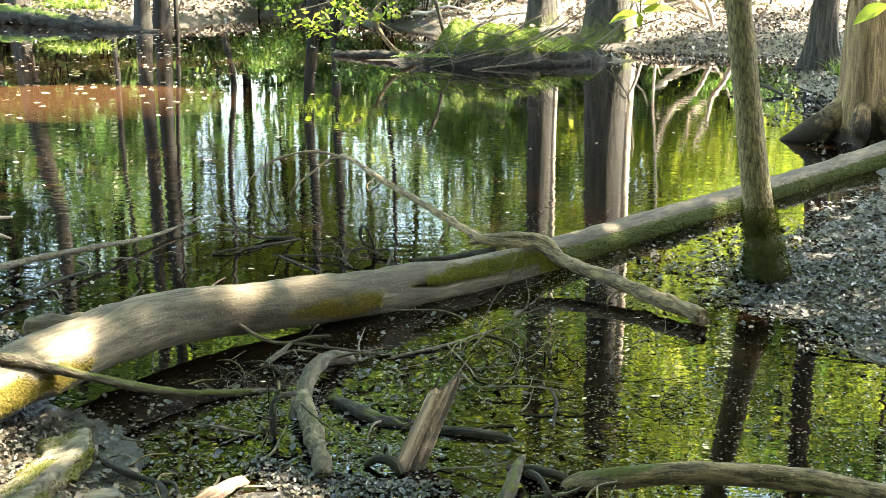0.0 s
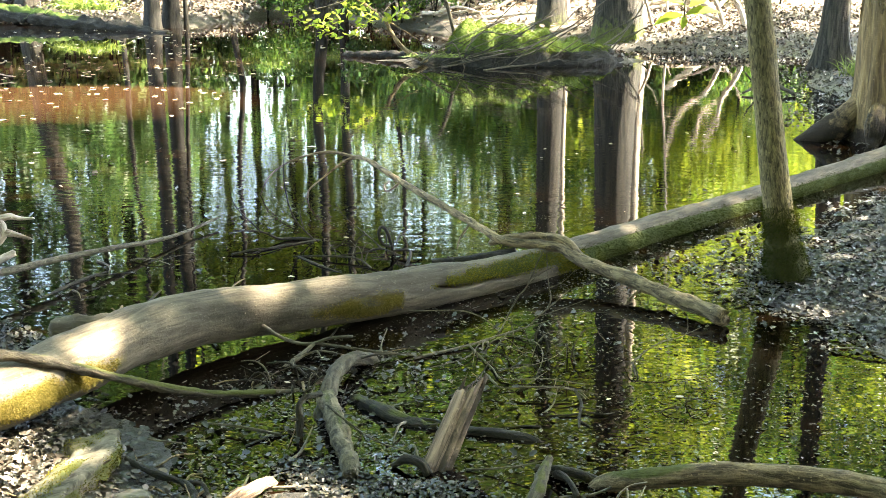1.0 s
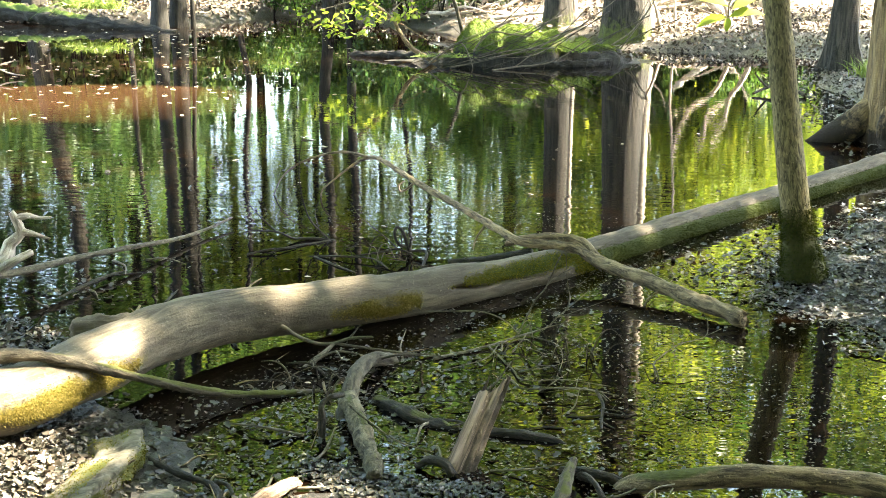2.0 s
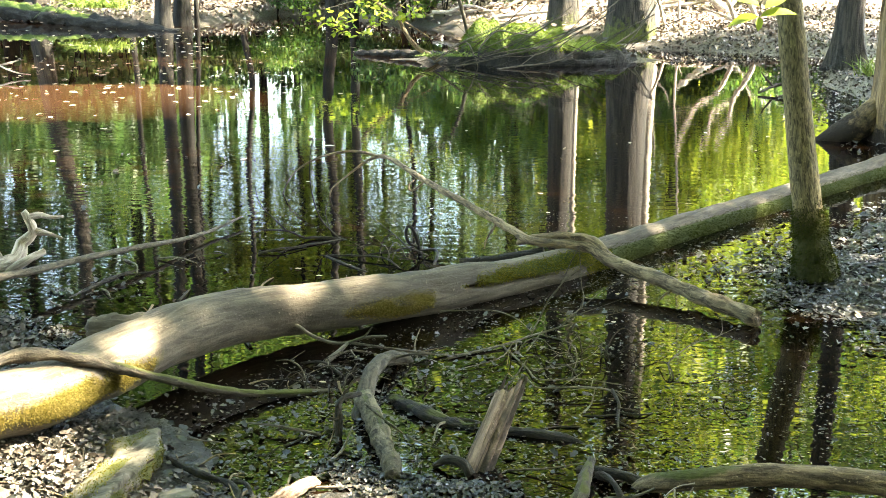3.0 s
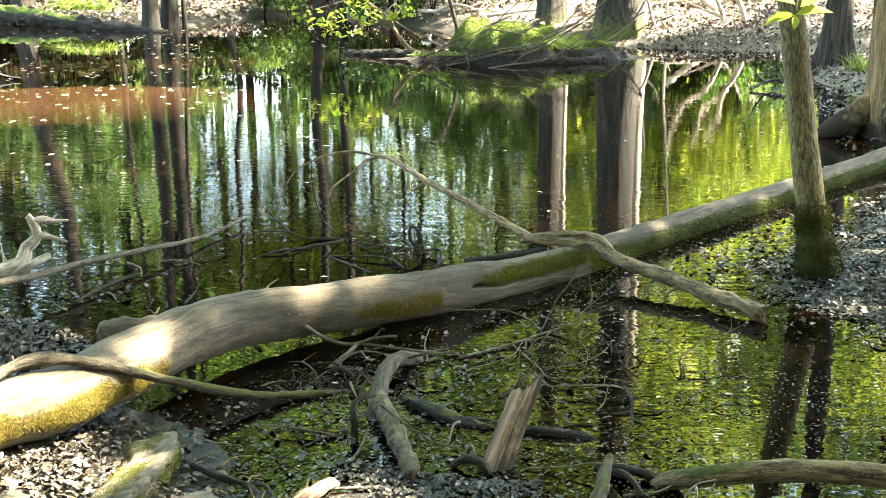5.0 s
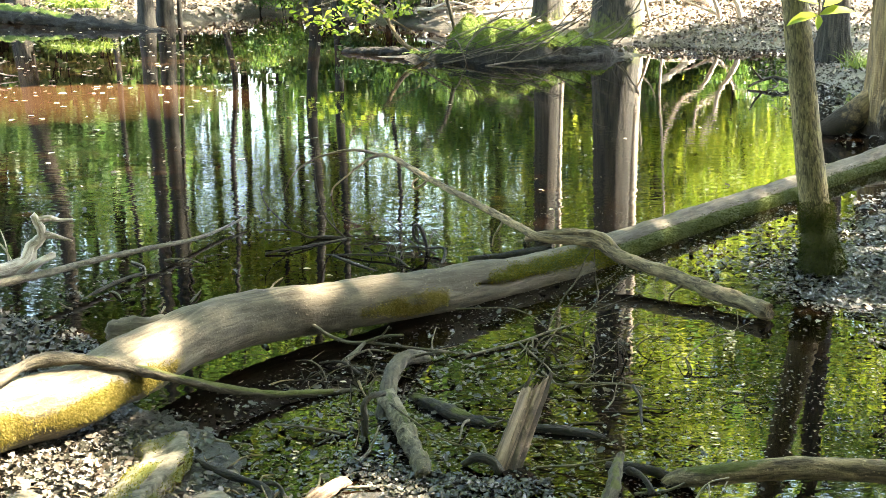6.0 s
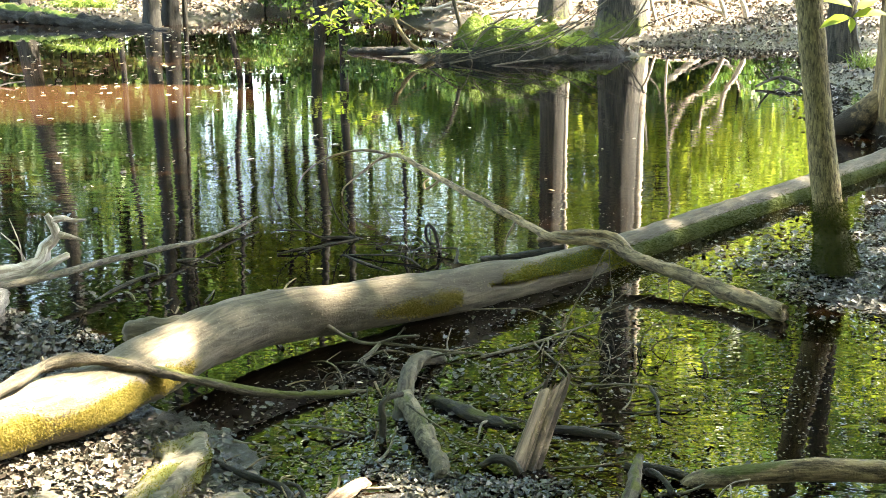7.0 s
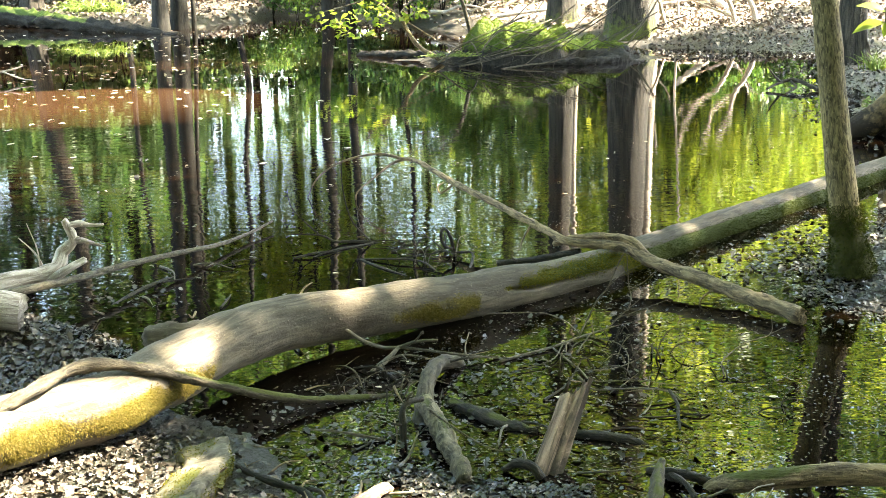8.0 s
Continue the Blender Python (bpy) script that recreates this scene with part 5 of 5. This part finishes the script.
p = scatter(lr, 2600, (-2.7, -1.25, 3.4, 4.5), lambda x, y: np.clip(margins(x, y)[0] * 4, 0, 1) * np.clip(0.5 + uneven(x, y, 1.4), 0, 1))
p[:, 2] += lr.uniform(0.006, 0.03, len(p))
tagged(part("dry_leaves", leaf_mesh("dry_leaves", p, lr.uniform(0.014, 0.045, len(p)), lr, OAK, 0.5, 4.0), DAMP_LEAF), "brown fallen leaves on the bank beyond the trunk", "fallen leaves", kind="stuff")
p = scatter(lr, 900, (1.2, 3.2, 3.6, 7.5), lambda x, y: np.clip(height(x, y) * 12, 0, 1))
p[:, 2] += lr.uniform(0.006, 0.02, len(p))
tagged(part("damp_leaves", leaf_mesh("damp_leaves", p, lr.uniform(0.01, 0.032, len(p)), lr, OAK, 0.5, 4.0), DAMP_LEAF), "damp brown fallen leaves on the muddy margin", "fallen leaves", kind="stuff")
p = scatter(lr, 30000, (-12, 14, 8, 38), lambda x, y: np.clip(height(x, y) * 8, 0, 1) * np.clip(20 / (y + 2), 0, 1))
p[:, 2] += lr.uniform(0.005, 0.05, len(p))
tagged(part("forest_litter", leaf_mesh("forest_litter", p, lr.uniform(0.045, 0.11, len(p)), lr, OVATE, 0.5, 2.0), DRY_LEAF), "pale dry leaf litter covering the far bank", "fallen leaves", kind="stuff")
p = scatter(lr, 6000, (-11, 1, 22, 31), lambda x, y: np.clip(height(x, y) * 14, 0, 1))
p[:, 2] += lr.uniform(0.005, 0.05, len(p))
tagged(part("forest_litter", leaf_mesh("forest_litter", p, lr.uniform(0.06, 0.14, len(p)), lr, OVATE, 0.5, 2.0), DAMP_LEAF), "brown leaf litter behind the far shore", "fallen leaves", kind="stuff")
p = scatter(lr, 9500, (2.2, 6.5, 8, 17.5), lambda x, y: np.clip(1.2 - np.abs(height(x, y) - 0.04) * 9, 0, 1))
p[:, 2] += lr.uniform(0.004, 0.02, len(p))
tagged(part("wet_leaves", leaf_mesh("wet_leaves", p, lr.uniform(0.02, 0.055, len(p)), lr, OVATE, 0.4, 2.5), WET_LEAF), "black wet leaves on the far muddy shore", "fallen leaves", kind="stuff")
p = scatter(lr, 600, (-9, 0.5, 7.5, 22), lambda x, y: (height(x, y) < -0.05) * (blot(x, y, -4.5, 12.5, 2.2, 2.5) + 0.8 * blot(x, y, -4.5, 18, 3, 2.5) + 0.12))
p[:, 2] = 0.004
tagged(part("floating_leaves", leaf_mesh("floating_leaves", p, lr.uniform(0.03, 0.095, len(p)), lr, OVATE, 0.06, 0.5), PALE_LEAF), "pale leaves floating on the pond", "fallen leaves", kind="stuff")
p = scatter(lr, 70, (-1.2, 2.6, 2.6, 9.5), lambda x, y: (height(x, y) < -0.01) * 0.5)
p[:, 2] = 0.004
tagged(part("floating_leaves", leaf_mesh("floating_leaves", p, lr.uniform(0.015, 0.04, len(p)), lr, OVATE, 0.08, 0.5), PALE_LEAF), "small pale leaves floating near the fallen tree", "fallen leaves", kind="stuff")


p = scatter(lr, 9000, (-1.6, 2.6, 2.5, 6.2), lambda x, y: (height(x, y) < 0.01) * np.interp(x, (0.3, 0.9), (1, 0.25)) * (0.15 + 0.85 * np.clip(uneven(x, y, 1.3) + uneven(x, y, 4.0) * 0.5, 0, 1)) * np.where(y < 4.5 + (x - 0.05) * 1.17, 1.0, 0.1))
p[:, 2] = 0.0025
tagged(part("floating_debris", leaf_mesh("floating_debris", p, lr.uniform(0.004, 0.016, len(p)), lr, DIAMOND, 0.12, 0.5), WET_LEAF), "fine dark flecks of rotten leaf floating on the water", "debris", kind="stuff")


# ---- the mossy hummock on its spit ----
hum = Shape()
for j in range(40):
    for i in range(70):
        x, y = -0.9 + 2.9 * i / 69, 14.2 + 1.6 * j / 39
        d = max(0.0, 1 - ((x - 0.32) / 0.72) ** 2 - ((y - 14.95) / 0.6) ** 2) ** 0.55 * 0.5 + max(0.0, 1 - ((x - 1.3) / 0.6) ** 2 - ((y - 15.2) / 0.5) ** 2) ** 0.6 * 0.3 + max(0.0, 1 - ((x + 0.4) / 0.6) ** 2 - ((y - 15.0) / 0.4) ** 2) ** 0.6 * 0.17
        bump = 0.1 * noise.noise(Vector((x * 4.5, y * 4.5, 2))) + 0.03 * noise.noise(Vector((x * 10, y * 10, 5)))
        hum.v.append(Vector((x, y, -0.08 + d * (1 + bump * 2.5) + bump * min(1, d * 6))))
        hum.grain.append(Vector((x, y, 0))), hum.moss.append(float(min(1.0, max(0.0, (d + bump - 0.13) * 5))) * 0.95)
hum.f = [(j * 70 + i, j * 70 + i + 1, (j + 1) * 70 + i + 1, (j + 1) * 70 + i) for j in range(39) for i in range(69)]
mound = thing("mossy_hummock", "green mossy hummock at the end of a black mud spit", "hummock")
part("body", hum, PEAT, mound)
moss_tufts("moss", hum, mound, rng, 24000, 0.024, 0.45, BOG_MOSS, jitter=0.02)
gr = np.random.RandomState(8)


def tuft(name, label, places, length, width, count, material, droop=0.9, spread=0.6, category="grass"):
    """A clump of arching blades on some roots."""
    roots = np.array(places)[gr.randint(0, len(places), count)] + gr.normal(0, 1, (count, 3)) * (0.06, 0.06, 0.0)
    ways = np.column_stack([gr.normal(0, spread, (count, 2)), np.ones(count)])
    return tagged(part(name, blades_mesh(name, roots, ways, gr.uniform(0.5, 1.1, count) * length, np.full(count, width), gr, droop, 5), material), label, category, kind="stuff")


tuft("fern_tuft", "bright green ferny grass beside the hummock", [(x, 14.75 + 0.1 * math.sin(9 * x), 0.16) for x in np.linspace(0.8, 1.15, 7)], 0.32, 0.01, 220, GRASS, 0.7, 0.6)
tuft("fern_tuft", "low green fern on the hummock's shoulder", [(x, 14.6, 0.1) for x in np.linspace(-0.75, -0.1, 9)], 0.14, 0.012, 260, GRASS, 1.0, 0.9)
tuft("grass_tussock", "long pale green grass hanging over the far log", [(x, 22.6 - 0.5 * (x + 8.0), 0.3) for x in np.linspace(-7.75, -6.75, 8)], 0.75, 0.022, 300, GRASS, 1.6, 0.6)
tuft("grass_tussock", "small bright grass tuft at the tree's foot", [(4.12, 13.15, 0.02), (4.2, 13.2, 0.02)], 0.42, 0.012, 90, GRASS, 0.8, 0.45)
sticks("far_log", "dark mossy log lying along the far shore", "log", PEAT, [
    ([(-12.5, 25.6, 0.3), (-9.2, 23.2, 0.2), (-7.4, 21.8, 0.1), (-6.1, 20.9, 0.03), (-5.2, 20.3, -0.03)], 0.19, 0.06)], moss=patchy(1.2, 0.0, 0.75, 31), seg=24, rough=0.6, parts=("body", "twig"))
for k, (x, y) in enumerate(((-0.4, 14.5), (0.1, 14.35), (0.6, 14.3), (1.1, 14.4), (1.5, 14.6))):
    sticks("bare_twig", "thin dark twigs arching over the hummock's edge", "twig", DARK_BARK, [
        ([(x + 0.9, y + 0.3, 0.75 - 0.05 * k), (x + 0.5, y + 0.1, 0.42), (x, y - 0.15, 0.2), (x - 0.6, y - 0.3, 0.01)], 0.008, 0.003),
        ([(x + 0.5, y + 0.1, 0.42), (x + 0.2, y, 0.2), (x + 0.1, y - 0.2, 0.0)], 0.006, 0.003), ([(x, y - 0.15, 0.2), (x - 0.3, y - 0.1, 0.3), (x - 0.5, y - 0.1, 0.28)], 0.005, 0.002)], group="twigs by the hummock")
sticks("dead_branch", "leaning dead branch at the spit's tip", "branch", BRANCH, [
    ([(-1.6, 14.8, 0.95), (-1.45, 14.8, 0.79), (-1.14, 14.8, 0.56), (-1.04, 14.8, 0.39), (-0.9, 14.8, 0.2), (-0.69, 14.8, 0.07), (-0.48, 14.8, -0.04)], 0.016, 0.036), ([(-1.14, 14.8, 0.56), (-0.95, 14.75, 0.45), (-0.7, 14.7, 0.3)], 0.012, 0.005)])

GREY_TWIG = "long thin grey twig arching over the hummock"
for line in ([(-0.4, 14.2, 0.01), (0.5, 14.3, 0.21), (1.1, 14.3, 0.475), (1.7, 14.35, 0.92)], [(0.1, 14.0, 0.0), (0.36, 14.1, 0.03), (0.84, 14.2, 0.1), (1.36, 14.2, 0.45)], [(-0.12, 14.3, 0.2), (-0.05, 14.3, 0.3), (0.1, 14.3, 0.42), (0.3, 14.3, 0.4), (0.57, 14.4, 0.36)],
             [(-0.66, 14.3, 0.05), (-0.3, 14.3, 0.29), (-0.17, 14.3, 0.12), (-0.13, 14.3, 0.0)], [(1.85, 16.5, 0.05), (2.2, 16.5, 0.55), (2.4, 16.5, 0.95)], [(1.7, 16.5, 0.08), (2.04, 16.5, 0.34), (2.35, 16.5, 0.8)]):
    sticks("bare_twig", GREY_TWIG, "twig", TWIG, [(line, 0.011, 0.006), ([line[1], tuple(0.5 * (a + b) + c for a, b, c in zip(line[1], line[2], (0.0, -0.1, 0.14)))], 0.006, 0.003)], group="twigs by the hummock")
sticks("peat_bank", "black rotten log along the spit's edge", "log", PEAT, [
    ([(-1.75, 15.95, 0.0), (-1.2, 15.6, 0.04), (-0.5, 15.05, 0.05), (0.0, 14.6, 0.02), (0.7, 14.45, 0.01), (1.3, 14.6, 0.02), (1.7, 15.2, 0.0), (1.9, 16.2, -0.06)], 0.05, 0.07)], seg=18, rough=0.5, parts=("body", "twig"))
tw = random.Random(3)
for k in range(14):
    x, z, l = tw.uniform(0.3, 1.9), tw.uniform(0.15, 0.7), tw.uniform(0.5, 1.3)
    y = tw.uniform(14.0, 14.5)
    mid = (x - l * 0.5, y - 0.1, z * 0.5 + tw.uniform(0, 0.12))
    sticks("bare_twig", "thin dark twigs arching over the hummock's edge", "twig", tw.choice((DARK_BARK, TWIG)), [
        ([(x, y + 0.3, z), mid, (x - l, y - 0.15, tw.uniform(-0.01, 0.12))], 0.007, 0.002), ([mid, (mid[0] - 0.2, y - 0.1, mid[2] + tw.uniform(-0.1, 0.2))], 0.004, 0.0015)], group="twigs by the hummock")
# ---- the leafy sapling leaning over the water by the spit ----
sap = thing("leaning_sapling", "leafy sapling drooping over the water by the spit", "sapling")
part("stem", Shape().limb([(-0.2, 15.5, 0.0, 0.03), (-0.45, 15.1, 0.9, 0.022), (-0.9, 14.7, 1.1, 0.014), (-1.5, 14.5, 0.8, 0.01), (-2.15, 14.5, 0.62, 0.004)], 0.05, 6), GREY_BARK, sap)
part("side_stem", Shape().limb([(-0.6, 14.95, 1.0, 0.012), (-1.0, 14.5, 0.75, 0.008), (-1.2, 14.3, 0.5, 0.003)], 0.05, 6), GREY_BARK, sap)
spots = np.vstack([crown_places(gr, c, (0.16, 0.16, 0.09), 5, 4, 0.06) for c in ((-2.14, 14.5, 0.65), (-2.0, 14.5, 0.51), (-1.8, 14.5, 0.54), (-1.74, 14.4, 0.38), (-1.6, 14.5, 0.68), (-1.46, 14.4, 0.42), (-1.32, 14.5, 0.54), (-1.05, 14.5, 0.57), (-0.91, 14.5, 0.67), (-1.39, 14.5, 0.74), (-1.0, 14.6, 1.1), (-0.6, 14.9, 1.2))])
tagged(part("leaves", leaf_mesh("leaves", spots, gr.uniform(0.06, 0.115, len(spots)), gr, OVATE, 0.45), YOUNG, sap), kind="stuff")

# ---- pale dead wood on the sunlit bank ----
DEAD = "pale bleached dead limb lying on the sunlit bank"
sticks("dead_limb", DEAD, "dead wood", PALE, [([(4.35, 19.6, 0.08), (4.1, 20.1, 0.22), (3.7, 20.6, 0.55), (3.3, 21.2, 1.0)], 0.09, 0.05), ([(3.9, 20.3, 0.35), (4.3, 20.8, 0.7), (4.6, 21.2, 1.2)], 0.04, 0.015)], group="dead wood on the bank")
RISING = "pale bleached forked limb rising from the sunlit bank"
sticks("dead_limb", RISING, "dead wood", PALE, [
    ([(3.75, 18.3, 0.02), (3.68, 18.3, 0.24), (3.63, 18.3, 0.42), (3.45, 18.3, 0.76), (3.14, 18.3, 0.98), (2.96, 18.3, 1.37), (2.9, 18.3, 1.7)], 0.045, 0.015), ([(3.64, 18.3, 0.32), (3.35, 18.3, 0.44), (3.04, 18.3, 0.56)], 0.028, 0.01), ([(3.14, 18.3, 0.98), (3.0, 18.35, 1.02), (2.85, 18.4, 1.15)], 0.015, 0.006)], group="dead wood on the bank")
sticks("dead_limb", RISING, "dead wood", PALE, [
    ([(3.98, 18.2, 0.02), (3.95, 18.2, 0.35), (3.85, 18.2, 0.58), (3.69, 18.2, 0.84), (3.62, 18.2, 1.18), (3.44, 18.2, 1.53)], 0.05, 0.022), ([(3.69, 18.2, 0.84), (3.54, 18.3, 0.95), (3.4, 18.4, 1.12), (3.37, 18.4, 1.38), (3.25, 18.4, 1.63)], 0.032, 0.014), ([(3.85, 18.2, 0.58), (3.95, 18.2, 0.75), (4.12, 18.2, 0.85)], 0.015, 0.006)], group="dead wood on the bank")
sticks("dead_limb", RISING, "dead wood", PALE, [
    ([(2.63, 17.9, 0.0), (2.6, 17.9, 0.17), (2.49, 17.9, 0.55), (2.36, 17.9, 0.92), (2.47, 17.9, 1.3), (2.5, 17.9, 1.6)], 0.03, 0.012), ([(2.49, 17.9, 0.55), (2.62, 17.9, 0.7), (2.7, 17.9, 0.9)], 0.014, 0.006)], group="dead wood on the bank")
br = random.Random(12)
for k in range(16):
    x, y, a, l = br.uniform(-0.6, 1.4) if k < 9 else br.uniform(2.6, 7.5), br.uniform(19.5, 23.5), br.uniform(-0.7, 0.9), br.uniform(0.6, 1.6)
    z = above(x, y) + 0.05
    dx, dy = math.cos(a) * l / 2, math.sin(a) * l / 2
    sticks("dead_limb", DEAD, "dead wood", PALE, [([(x - dx, y - dy, z), (x, y + 0.1, z + br.uniform(0.02, 0.2)), (x + dx, y + dy, z + br.uniform(0, 0.35))], 0.035, 0.012),
                                                  ([(x, y + 0.1, z + 0.1), (x + dx * 0.5 - 0.15, y + dy * 0.4 + 0.2, z + 0.35)], 0.018, 0.006)], group="dead wood on the bank")

p = scatter(lr, 9000, (1.6, 8.5, 15.0, 21), lambda x, y: np.clip(height(x, y) * 14, 0, 1))
p[:, 2] += lr.uniform(0.003, 0.03, len(p))
tagged(part("shore_litter", leaf_mesh("shore_litter", p, lr.uniform(0.03, 0.08, len(p)), lr, OVATE, 0.5, 2.5), DAMP_LEAF), "mixed dark and pale leaves on the sunlit far shore", "fallen leaves", kind="stuff")

# ---- the leafy twig that hangs close before the lens ----
over = thing("overhanging_twig", "thin twig of bright green leaves hanging in sunlight", "twig")
NODE, SIDE = Vector((0.410, 1.55, 1.302)), Vector((0.781, 1.55, 1.315))
part("stem", Shape().limb([(0.72, 1.62, 2.2, 0.004), (0.62, 1.58, 1.7, 0.003), (NODE.x + 0.02, 1.555, NODE.z + 0.06, 0.0016), (*NODE, 0.0008)], 0.02, 6), TWIG, over)
part("side_stem", Shape().limb([(0.63, 1.585, 1.75, 0.003), (SIDE.x - 0.02, 1.56, SIDE.z + 0.12, 0.0016), (*SIDE, 0.0008)], 0.02, 6), TWIG, over)
for base, way, face, long in ((NODE, (-1, 0.1, -0.3), (0.2, -0.5, 1), 0.05), (NODE, (1, -0.1, 0.12), (0, -0.45, 1), 0.055), (NODE, (-0.1, -0.3, -0.6), (0, -1, 0.4), 0.024), (NODE + Vector((0.006, 0, 0.012)), (0.8, 0.2, 0.35), (0.1, -0.6, 1), 0.04),
                              (NODE + Vector((0.0, 0, 0.015)), (-0.9, 0.3, 0.25), (0, -0.5, 1), 0.045), (SIDE, (-1, 0.1, -0.55), (0.2, -0.6, 1), 0.06), (SIDE, (0.9, -0.2, -0.3), (0, -0.5, 1), 0.05), (SIDE + Vector((0, 0, 0.014)), (-0.4, -0.3, 0.4), (0, -0.8, 1), 0.045)):
    d = Vector(way).normalized()
    side = d.cross(Vector(face)).normalized()
    up = side.cross(d)
    me = bpy.data.meshes.new("leaf")
    me.from_pydata([tuple(base + (side * (x * 0.85) + d * y + up * z) * long) for x, y, z in OVATE[0]], [], OVATE[1])
    me.polygons.foreach_set("use_smooth", [True] * len(me.polygons))
    part("leaf", me, YOUNG, over)
